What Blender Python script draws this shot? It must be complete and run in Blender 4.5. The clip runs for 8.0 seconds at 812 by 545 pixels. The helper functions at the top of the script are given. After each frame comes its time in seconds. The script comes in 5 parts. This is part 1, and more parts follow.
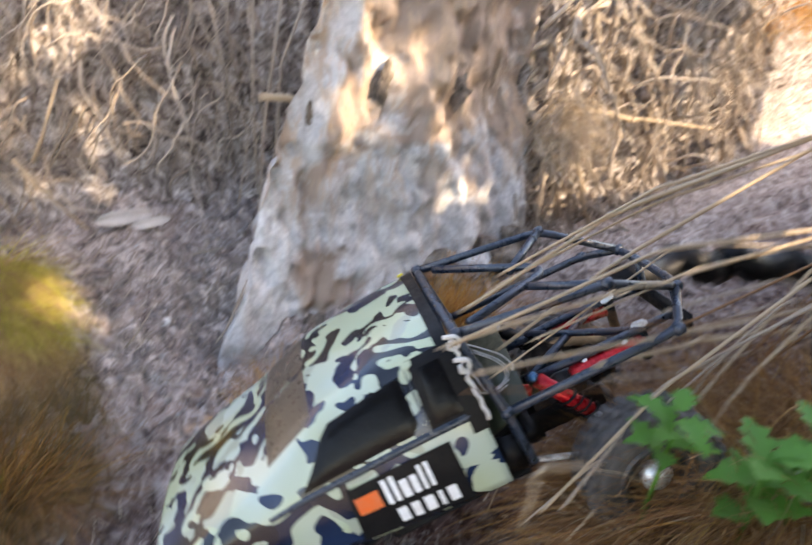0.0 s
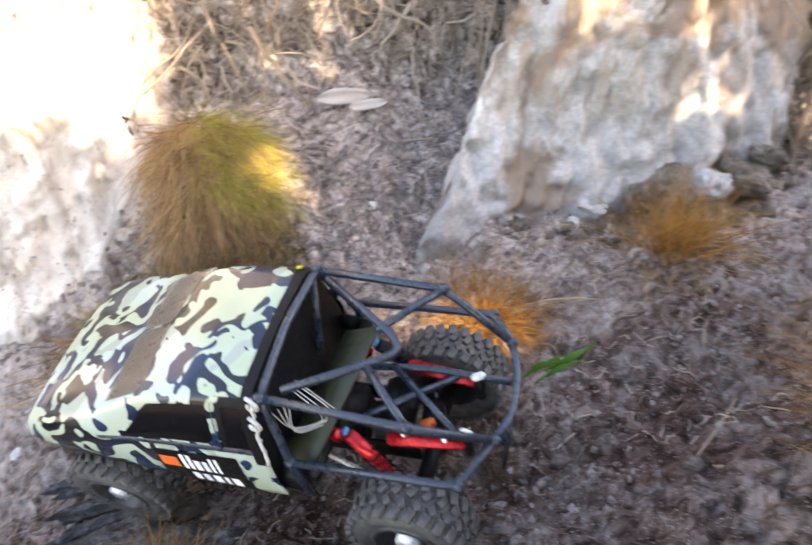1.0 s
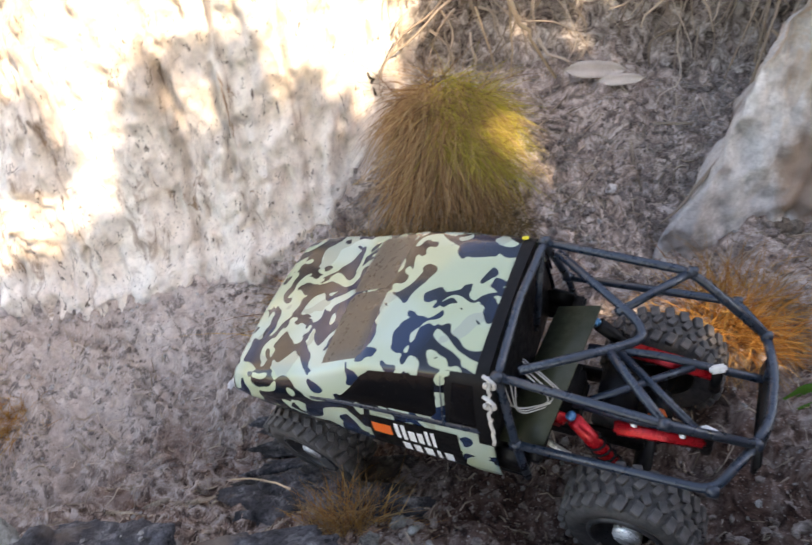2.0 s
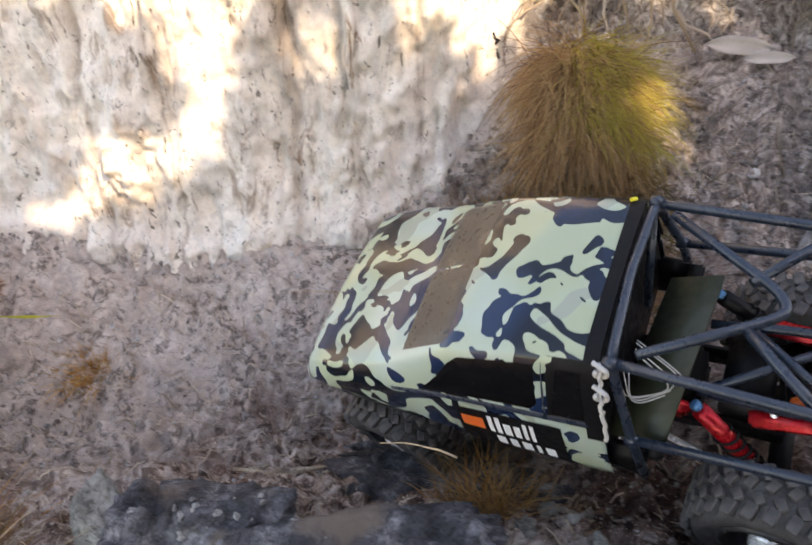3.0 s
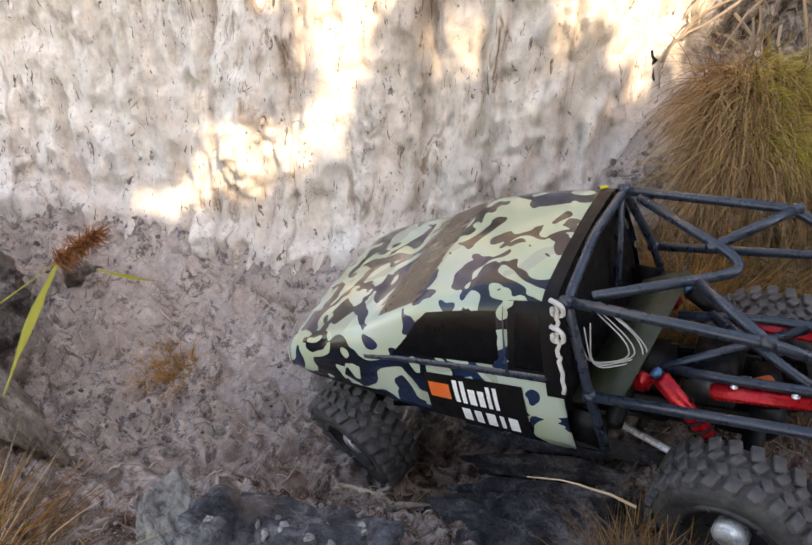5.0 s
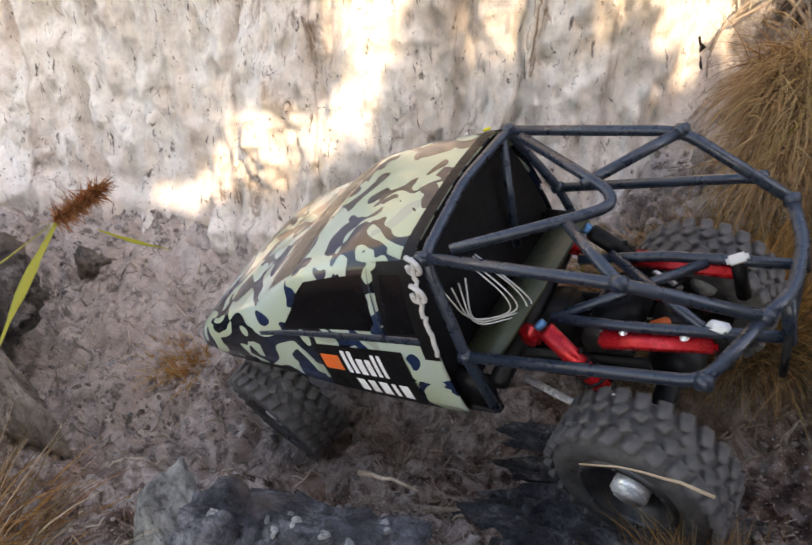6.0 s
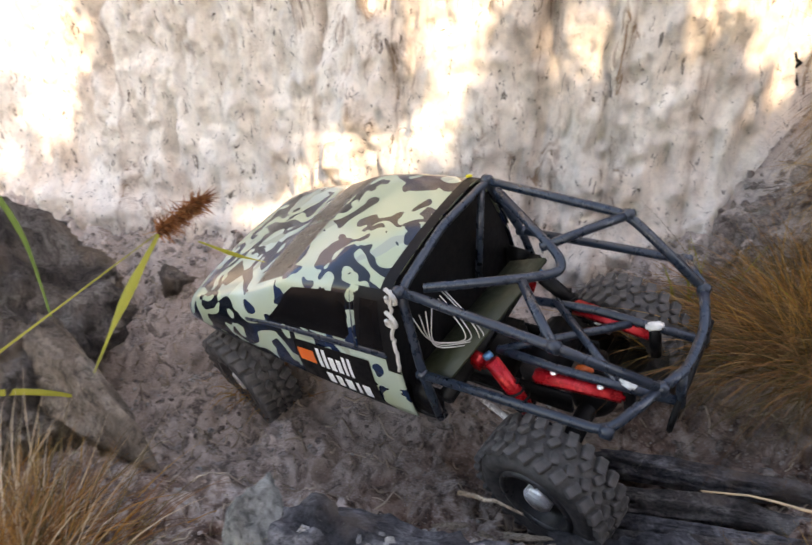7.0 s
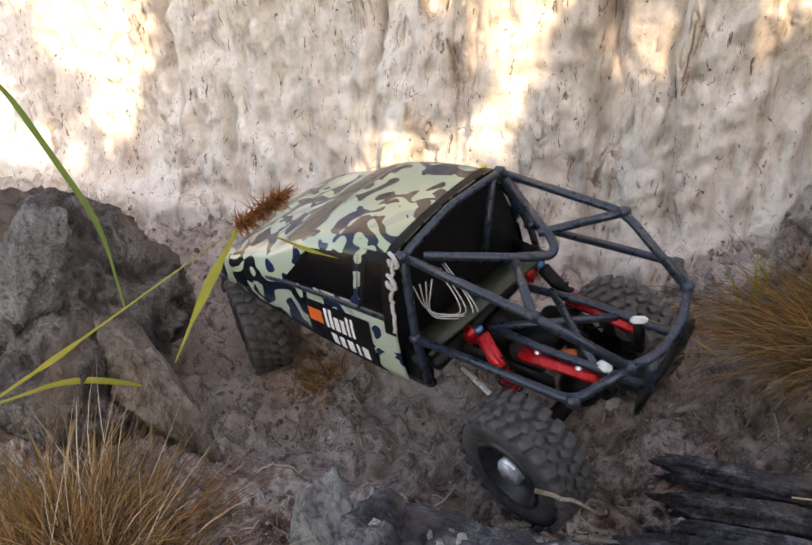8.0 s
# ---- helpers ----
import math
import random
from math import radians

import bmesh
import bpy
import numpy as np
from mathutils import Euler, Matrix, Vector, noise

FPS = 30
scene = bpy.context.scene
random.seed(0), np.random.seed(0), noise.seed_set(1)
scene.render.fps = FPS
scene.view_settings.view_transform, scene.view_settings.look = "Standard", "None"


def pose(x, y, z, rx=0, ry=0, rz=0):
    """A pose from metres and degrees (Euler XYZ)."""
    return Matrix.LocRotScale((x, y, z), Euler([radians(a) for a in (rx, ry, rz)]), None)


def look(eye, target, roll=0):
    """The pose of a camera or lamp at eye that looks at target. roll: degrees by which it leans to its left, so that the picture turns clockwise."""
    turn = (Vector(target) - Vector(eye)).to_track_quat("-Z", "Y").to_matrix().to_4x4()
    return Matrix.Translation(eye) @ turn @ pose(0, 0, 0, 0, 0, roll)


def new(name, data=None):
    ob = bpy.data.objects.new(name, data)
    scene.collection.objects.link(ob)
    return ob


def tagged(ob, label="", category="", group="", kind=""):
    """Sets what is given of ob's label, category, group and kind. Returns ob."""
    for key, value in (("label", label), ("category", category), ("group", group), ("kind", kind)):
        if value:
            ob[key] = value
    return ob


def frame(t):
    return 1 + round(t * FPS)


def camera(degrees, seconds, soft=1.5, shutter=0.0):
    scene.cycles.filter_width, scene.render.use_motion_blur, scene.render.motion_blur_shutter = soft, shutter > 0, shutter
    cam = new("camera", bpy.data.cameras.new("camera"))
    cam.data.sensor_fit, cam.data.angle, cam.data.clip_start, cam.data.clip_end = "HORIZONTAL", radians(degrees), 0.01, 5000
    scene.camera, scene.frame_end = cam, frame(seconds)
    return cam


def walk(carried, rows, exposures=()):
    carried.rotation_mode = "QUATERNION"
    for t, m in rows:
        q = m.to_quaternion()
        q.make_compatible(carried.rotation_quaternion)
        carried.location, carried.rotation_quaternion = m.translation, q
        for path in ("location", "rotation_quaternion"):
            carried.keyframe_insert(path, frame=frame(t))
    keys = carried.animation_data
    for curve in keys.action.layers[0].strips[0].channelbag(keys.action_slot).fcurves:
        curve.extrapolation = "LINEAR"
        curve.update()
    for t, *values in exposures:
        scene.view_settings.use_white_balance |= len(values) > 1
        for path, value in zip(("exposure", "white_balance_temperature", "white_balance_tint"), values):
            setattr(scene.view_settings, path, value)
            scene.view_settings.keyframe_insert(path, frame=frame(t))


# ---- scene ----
cam = camera(62.2, 8.0, soft=1.5, shutter=0.42)
walk(cam, [
    (0, look((0.0410, -0.6084, 0.7367), (0.5428, 0.0823, 0.2159), 3.57)),
    (0.5, look((0.0486, -0.5816, 0.7058), (0.3804, 0.1258, 0.0818), 1.13)),
    (1, look((0.0398, -0.5671, 0.6779), (0.2613, 0.1803, 0.0515), 0.05)),
    (1.5, look((0.0304, -0.5521, 0.6169), (0.0434, 0.2496, 0.0193), -5.42)),
    (1.7, look((0.0305, -0.5495, 0.6127), (-0.0234, 0.2512, 0.0161), -7.39)),
    (2.8, look((-0.1154, -0.5300, 0.5417), (-0.1753, 0.2639, -0.0634), -0.13)),
    (3, look((-0.1264, -0.5267, 0.5328), (-0.2197, 0.2705, -0.0637), -1.80)),
    (3.5, look((-0.1440, -0.5127, 0.4998), (-0.2763, 0.3027, -0.0639), -2.00)),
    (4, look((-0.1703, -0.5063, 0.4814), (-0.3415, 0.3074, -0.0741), -2.10)),
    (4.2, look((-0.1776, -0.5037, 0.4777), (-0.3684, 0.3073, -0.0754), -2.61)),
    (5.3, look((-0.1977, -0.4793, 0.4131), (-0.4013, 0.3546, -0.0999), 1.55)),
    (5.5, look((-0.1970, -0.4722, 0.3968), (-0.4088, 0.3610, -0.1140), 0.94)),
    (6, look((-0.2060, -0.4682, 0.3731), (-0.4493, 0.3734, -0.1091), 0.65)),
    (6.5, look((-0.2196, -0.4656, 0.3636), (-0.4968, 0.3801, -0.0925), -0.75)),
    (7, look((-0.2319, -0.4726, 0.3599), (-0.5621, 0.3605, -0.0838), -1.17)),
    (7.5, look((-0.2456, -0.4807, 0.3607), (-0.6308, 0.3300, -0.0803), -2.46)),
    (8, look((-0.2541, -0.4859, 0.3600), (-0.6331, 0.3273, -0.0816), -1.64)),
], exposures=[(0.0, 2.65, 8050, 16), (0.5, 3.08, 8150, 16), (1.0, 3.08, 8450, 16), (1.5, 2.66, 8550, 16), (3.5, 2.24, 8950, 17), (6.0, 2.18, 8950, 17), (6.5, 2.29, 8950, 17), (7.0, 2.24, 9050, 17), (8.0, 1.98, 9350, 18)])

# ---- light: low warm sun over the near shoulder, open sky on the shaded ledge ----
SUN_TO = Vector((0.52, -0.58, 0.63)).normalized()
world = bpy.data.worlds.new("world")
scene.world = world
world.use_nodes = True
wn = world.node_tree
sky = wn.nodes.new("ShaderNodeTexSky")
sky.sky_type = "NISHITA"
sky.sun_disc = False
sky.sun_elevation = math.asin(SUN_TO.z)
sky.sun_rotation = math.atan2(SUN_TO.x, SUN_TO.y)
wn.links.new(sky.outputs[0], wn.nodes["Background"].inputs[0])
wn.nodes["Background"].inputs[1].default_value = 0.15
sun_data = bpy.data.lights.new("sun", "SUN")
sun_data.energy, sun_data.angle, sun_data.color = 2.15, radians(0.53), (1.0, 0.90, 0.74)
sun = new("sun", sun_data)
sun.matrix_world = look(SUN_TO * 6, (0, 0, 0))


# ---- noise and small helpers ----
def lattice(i, j, k, seed):
    h = (i * 374761393 + j * 668265263 + k * 2147483647 + seed * 1442695041) & 0xFFFFFFFF
    h = ((h ^ (h >> 13)) * 1274126177) & 0xFFFFFFFF
    return ((h ^ (h >> 16)) & 0xFFFF) / 65535.0


def vnoise(x, y, z, seed=0):
    """Smooth value noise in -1..1 on arrays."""
    x, y, z = np.broadcast_arrays(*(np.asarray(v, float) for v in (x, y, z)))
    i, j, k = (np.floor(v).astype(np.int64) for v in (x, y, z))
    f, g, h = x - i, y - j, z - k
    f, g, h = (v * v * (3 - 2 * v) for v in (f, g, h))
    total = 0
    for a in (0, 1):
        for b in (0, 1):
            for c in (0, 1):
                w = (f if a else 1 - f) * (g if b else 1 - g) * (h if c else 1 - h)
                total = total + w * lattice(i + a, j + b, k + c, seed)
    return total * 2 - 1


def fbm(x, y, z, octaves=4, seed=0, gain=0.5):
    total, amp = 0, 1.0
    for n in range(octaves):
        total = total + amp * vnoise(x * 2**n, y * 2**n, z * 2**n, seed + n)
        amp *= gain
    return total


def smooth(a, b, v):
    t = np.clip((np.asarray(v, float) - a) / (b - a), 0, 1)
    return t * t * (3 - 2 * t)


def grid_mesh(name, X, Y, Z, flip=False):
    """A mesh of quads from three arrays of one shape."""
    rows, cols = X.shape
    n = np.arange(rows * cols).reshape(rows, cols)
    a, b, c, d = n[:-1, :-1], n[:-1, 1:], n[1:, 1:], n[1:, :-1]
    quads = np.stack([a, d, c, b] if flip else [a, b, c, d], -1).reshape(-1, 4)
    me = bpy.data.meshes.new(name)
    me.vertices.add(rows * cols)
    me.vertices.foreach_set("co", np.stack([X, Y, Z], -1).astype(np.float32).ravel())
    me.loops.add(quads.size)
    me.loops.foreach_set("vertex_index", quads.astype(np.int32).ravel())
    me.polygons.add(len(quads))
    me.polygons.foreach_set("loop_start", (np.arange(len(quads)) * 4).astype(np.int32))
    me.polygons.foreach_set("loop_total", np.full(len(quads), 4, np.int32))
    me.update(calc_edges=True)
    me.shade_smooth()
    return me


def part(name, bm, material, parent=None, label="", flat=False):
    """Links a bmesh or mesh as one mesh object, under its thing where one is given."""
    if isinstance(bm, bmesh.types.BMesh):
        me = bpy.data.meshes.new(name)
        bm.normal_update()
        bm.to_mesh(me)
        bm.free()
        if not flat:
            me.shade_smooth()
    else:
        me = bm
    me.materials.append(material)
    ob = new(name, me)
    ob.parent = parent
    return tagged(ob, label) if label else ob


def tube(points, radius, sides=8, bm=None, taper=1.0):
    """A round bar along points, with closed ends."""
    bm = bm or bmesh.new()
    pts = [Vector(p) for p in points]
    rings, side = [], None
    for n, p in enumerate(pts):
        way = (pts[min(n + 1, len(pts) - 1)] - pts[max(n - 1, 0)]).normalized()
        if side is None:
            side = way.orthogonal().normalized()
        side = (side - way * side.dot(way)).normalized()
        up = way.cross(side)
        r = radius * (1 + (taper - 1) * n / max(1, len(pts) - 1))
        rings.append([bm.verts.new(p + r * (math.cos(a) * side + math.sin(a) * up))
                      for a in (2 * math.pi * s / sides for s in range(sides))])
    for r0, r1 in zip(rings, rings[1:]):
        for s in range(sides):
            bm.faces.new((r0[s], r0[(s + 1) % sides], r1[(s + 1) % sides], r1[s]))
    bm.faces.new(rings[0][::-1])
    bm.faces.new(rings[-1])
    return bm


def rounded(points, bend=0.012, steps=4):
    """A way through points, with its corners rounded."""
    pts = [Vector(p) for p in points]
    out = [pts[0]]
    for a, b, c in zip(pts, pts[1:], pts[2:]):
        d0, d1 = (a - b), (c - b)
        p0 = b + d0.normalized() * min(bend, d0.length * 0.45)
        p1 = b + d1.normalized() * min(bend, d1.length * 0.45)
        for n in range(steps + 1):
            t = n / steps
            out.append(p0 * (1 - t) ** 2 + b * 2 * t * (1 - t) + p1 * t * t)
    return out + [pts[-1]]


def slab(size, at, turn=(0, 0, 0), bevel=0.0015, bm=None):
    """A box with bevelled edges."""
    own = bmesh.new()
    bmesh.ops.create_cube(own, size=1)
    bmesh.ops.scale(own, vec=size, verts=own.verts)
    if bevel:
        bmesh.ops.bevel(own, geom=own.edges[:], offset=bevel, segments=2, affect="EDGES")
    own.transform(pose(*at, *turn))
    if bm is None:
        return own
    me = bpy.data.meshes.new("slab")
    own.to_mesh(me)
    own.free()
    bm.from_mesh(me)
    bpy.data.meshes.remove(me)
    return bm


def can(radius, length, at, turn=(0, 0, 0), sides=20, bevel=0.001):
    """A bevelled drum along its own z."""
    bm = bmesh.new()
    bmesh.ops.create_cone(bm, cap_ends=True, segments=sides, radius1=radius, radius2=radius, depth=length)
    if bevel:
        rim = [e for e in bm.edges if abs(e.verts[0].co.z - e.verts[1].co.z) < 1e-6]
        bmesh.ops.bevel(bm, geom=rim, offset=bevel, segments=2, affect="EDGES")
    bm.transform(pose(*at, *turn))
    return bm


# ---- materials ----
class Nodes:
    def __init__(self, name, rough=0.8, metal=0.0, spec=0.3):
        self.m = bpy.data.materials.new(name)
        self.m.use_nodes = True
        self.t = self.m.node_tree
        self.b = self.t.nodes["Principled BSDF"]
        self.b.inputs["Roughness"].default_value = rough
        self.b.inputs["Metallic"].default_value = metal
        self.b.inputs["Specular IOR Level"].default_value = spec
        self.at = None

    def add(self, kind, **values):
        n = self.t.nodes.new(kind)
        for key, v in values.items():
            n.inputs[key].default_value = v
        return n

    def place(self, local=False, scale=(1, 1, 1)):
        if local:
            src = self.t.nodes.new("ShaderNodeTexCoord").outputs["Object"]
        else:
            src = self.t.nodes.new("ShaderNodeNewGeometry").outputs["Position"]
        m = self.add("ShaderNodeMapping", Scale=scale)
        self.t.links.new(src, m.inputs["Vector"])
        self.at = m.outputs[0]
        return self

    def noise(self, scale, detail=6, rough=0.6, distortion=0.0):
        n = self.add("ShaderNodeTexNoise", Scale=scale, Detail=detail, Roughness=rough, Distortion=distortion)
        self.t.links.new(self.at, n.inputs["Vector"])
        return n.outputs[0]

    def cells(self, scale, out="Distance"):
        n = self.add("ShaderNodeTexVoronoi", Scale=scale)
        self.t.links.new(self.at, n.inputs["Vector"])
        return n.outputs[out]

    def ramp(self, src, stops, sharp=False):
        n = self.t.nodes.new("ShaderNodeValToRGB")
        n.color_ramp.interpolation = "CONSTANT" if sharp else "LINEAR"
        e = n.color_ramp.elements
        while len(e) < len(stops):
            e.new(0.5)
        for el, (p, c) in zip(e, stops):
            el.position, el.color = p, (*c, 1) if len(c) == 3 else c
        self.t.links.new(src, n.inputs[0])
        return n.outputs[0]

    def mix(self, fac, a, b, how="MIX"):
        n = self.t.nodes.new("ShaderNodeMix")
        n.data_type, n.blend_type = "RGBA", how
        for socket, v in ((n.inputs[0], fac), (n.inputs[6], a), (n.inputs[7], b)):
            if isinstance(v, bpy.types.NodeSocket):
                self.t.links.new(v, socket)
            else:
                socket.default_value = v if isinstance(v, float) else (*v, 1)
        return n.outputs[2]

    def math(self, how, a, b):
        n = self.t.nodes.new("ShaderNodeMath")
        n.operation = how
        for socket, v in ((n.inputs[0], a), (n.inputs[1], b)):
            if isinstance(v, bpy.types.NodeSocket):
                self.t.links.new(v, socket)
            else:
                socket.default_value = v
        return n.outputs[0]

    def colour(self, src):
        if isinstance(src, tuple):
            self.b.inputs["Base Color"].default_value = (*src, 1)
        else:
            self.t.links.new(src, self.b.inputs["Base Color"])
        return self

    def rough(self, src):
        self.t.links.new(src, self.b.inputs["Roughness"])
        return self

    def bump(self, src, depth, strength=0.8):
        n = self.add("ShaderNodeBump", Strength=strength, Distance=depth)
        old = self.b.inputs["Normal"].links
        self.t.links.new(src, n.inputs["Height"])
        if old:
            self.t.links.new(old[0].from_socket, n.inputs["Normal"])
        self.t.links.new(n.outputs[0], self.b.inputs["Normal"])
        return self


def grey(v):
    return (v, v, v)


def soil_material():
    s = Nodes("soil", 0.95, spec=0.12).place()
    big = s.ramp(s.noise(7, 5), [(0.32, (0.215, 0.152, 0.130)), (0.5, (0.42, 0.33, 0.295)), (0.66, (0.65, 0.56, 0.515))])
    fine = s.ramp(s.noise(95, 7, 0.7), [(0.38, (0.10, 0.068, 0.056)), (0.52, (0.44, 0.35, 0.31)), (0.68, (0.78, 0.70, 0.655))])
    c = s.mix(0.62, big, fine)
    dark = s.ramp(s.noise(38, 9, 0.78, 0.9), [(0.415, grey(1.0)), (0.475, grey(0.0))])
    c = s.mix(dark, c, (0.045, 0.034, 0.033))
    rust = s.ramp(s.noise(9, 6, 0.66, 0.6), [(0.46, grey(0.0)), (0.62, grey(0.85))])
    c = s.mix(rust, c, (0.20, 0.115, 0.075))
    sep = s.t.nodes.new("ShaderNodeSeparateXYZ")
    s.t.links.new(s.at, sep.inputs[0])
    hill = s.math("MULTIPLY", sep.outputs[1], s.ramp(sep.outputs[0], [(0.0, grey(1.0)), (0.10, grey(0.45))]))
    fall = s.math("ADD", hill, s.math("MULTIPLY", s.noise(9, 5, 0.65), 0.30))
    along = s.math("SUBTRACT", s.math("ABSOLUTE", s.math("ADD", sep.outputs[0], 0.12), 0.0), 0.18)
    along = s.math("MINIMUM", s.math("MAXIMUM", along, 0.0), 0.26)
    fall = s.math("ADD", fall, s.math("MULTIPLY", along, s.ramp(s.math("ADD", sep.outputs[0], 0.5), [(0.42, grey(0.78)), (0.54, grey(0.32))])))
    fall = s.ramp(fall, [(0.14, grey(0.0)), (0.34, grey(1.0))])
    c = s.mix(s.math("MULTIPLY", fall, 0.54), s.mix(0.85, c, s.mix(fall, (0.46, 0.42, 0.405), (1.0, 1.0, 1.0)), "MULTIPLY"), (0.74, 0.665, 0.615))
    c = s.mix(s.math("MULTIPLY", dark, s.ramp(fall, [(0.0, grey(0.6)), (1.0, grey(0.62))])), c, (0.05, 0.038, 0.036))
    fibre = s.ramp(s.noise(24, 10, 0.74, 2.4), [(0.40, (0.050, 0.034, 0.030)), (0.465, (0.28, 0.205, 0.175)), (0.515, (0.47, 0.38, 0.34)), (0.59, (0.78, 0.70, 0.655))])
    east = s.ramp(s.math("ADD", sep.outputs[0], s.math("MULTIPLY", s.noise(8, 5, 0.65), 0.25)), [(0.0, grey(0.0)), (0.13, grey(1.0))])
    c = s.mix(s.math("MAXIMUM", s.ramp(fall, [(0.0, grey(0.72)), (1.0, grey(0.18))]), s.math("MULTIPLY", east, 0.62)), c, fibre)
    # soil multiplied darker towards +x, fading out where fall is high
    low_east = s.math("MULTIPLY", east, s.ramp(fall, [(0.1, grey(0.9)), (0.7, grey(0.0))]))
    c = s.mix(low_east, c, s.mix(1.0, c, (0.46, 0.42, 0.42), "MULTIPLY"))
    loam = s.ramp(s.noise(6, 8, 0.7, 1.2), [(0.49, grey(0.0)), (0.57, grey(0.85))])
    loam = s.math("MULTIPLY", loam, s.ramp(fall, [(0.15, grey(1.0)), (0.75, grey(0.1))]))
    c = s.mix(loam, c, s.mix(1.0, c, (0.60, 0.46, 0.41), "MULTIPLY"))
    grit = s.ramp(s.cells(260), [(0.10, grey(1.0)), (0.22, grey(0.0))])
    c = s.mix(s.math("MULTIPLY", grit, 0.6), c, (0.74, 0.70, 0.68))
    s.colour(c).bump(s.noise(60, 8, 0.75), 0.008, 0.9)
    return s.bump(s.noise(300, 4, 0.7), 0.002, 0.8).m


def clay_material():
    """Pale dry clay of the bank, with brown runs down it."""
    s = Nodes("pale_clay", 0.95, spec=0.1).place(scale=(1, 1, 0.32))
    base = s.ramp(s.noise(9, 6, 0.62, 0.3), [(0.28, (0.58, 0.47, 0.39)), (0.40, (0.87, 0.77, 0.69)), (0.56, (0.95, 0.905, 0.85))])
    runs = s.ramp(s.noise(30, 8, 0.72, 0.9), [(0.36, grey(1.0)), (0.46, grey(0.0))])
    zone = s.ramp(s.noise(5, 3, 0.5), [(0.42, grey(0.12)), (0.6, grey(0.75))])
    sep = s.t.nodes.new("ShaderNodeSeparateXYZ")
    s.t.links.new(s.at, sep.inputs[0])
    wave = s.math("ADD", sep.outputs[0], s.math("MULTIPLY", s.noise(14, 5, 0.6), 0.05))
    for x0, w in ((-0.378, 0.045), (-0.285, 0.024), (-0.20, 0.020), (-0.655, 0.028), (-0.97, 0.016), (-0.54, 0.010)):
        stripe = s.math("SUBTRACT", 1.0, s.math("DIVIDE", s.math("ABSOLUTE", s.math("SUBTRACT", wave, x0 + 0.025), 0.0), w))
        zone = s.math("MAXIMUM", zone, s.math("MULTIPLY", stripe, 1.3))
    runs = s.math("MAXIMUM", runs, s.math("MULTIPLY", s.math("SUBTRACT", zone, 0.75), 0.7))
    c = s.mix(s.math("MULTIPLY", runs, zone), base, (0.33, 0.225, 0.16))
    crack = s.ramp(s.noise(85, 6, 0.72, 1.6), [(0.365, grey(1.0)), (0.405, grey(0.0))])
    c = s.mix(s.math("MULTIPLY", crack, 0.85), c, (0.10, 0.07, 0.052))
    s.place()
    sep = s.t.nodes.new("ShaderNodeSeparateXYZ")
    s.t.links.new(s.at, sep.inputs[0])
    side = s.math("ADD", sep.outputs[0], s.math("MULTIPLY", s.noise(12, 4), 0.08))
    earth = s.ramp(s.math("ADD", side, 0.5), [(0.46, grey(0.0)), (0.52, grey(1.0))])
    loam = s.ramp(s.noise(40, 9, 0.76, 1.5), [(0.39, (0.075, 0.058, 0.052)), (0.49, (0.36, 0.305, 0.275)), (0.55, (0.52, 0.465, 0.43)), (0.63, (0.82, 0.77, 0.735))])
    c = s.mix(earth, c, loam)
    fine = s.ramp(s.noise(120, 7, 0.7), [(0.35, grey(0.5)), (0.55, grey(1.0))])
    c = s.mix(0.35, c, fine, "MULTIPLY")
    s.colour(c)
    s.place(scale=(1, 1, 0.4))
    s.bump(s.noise(75, 8, 0.72, 0.8), 0.008, 0.9)
    s.place()
    return s.bump(s.noise(210, 5, 0.7), 0.003, 0.8).m


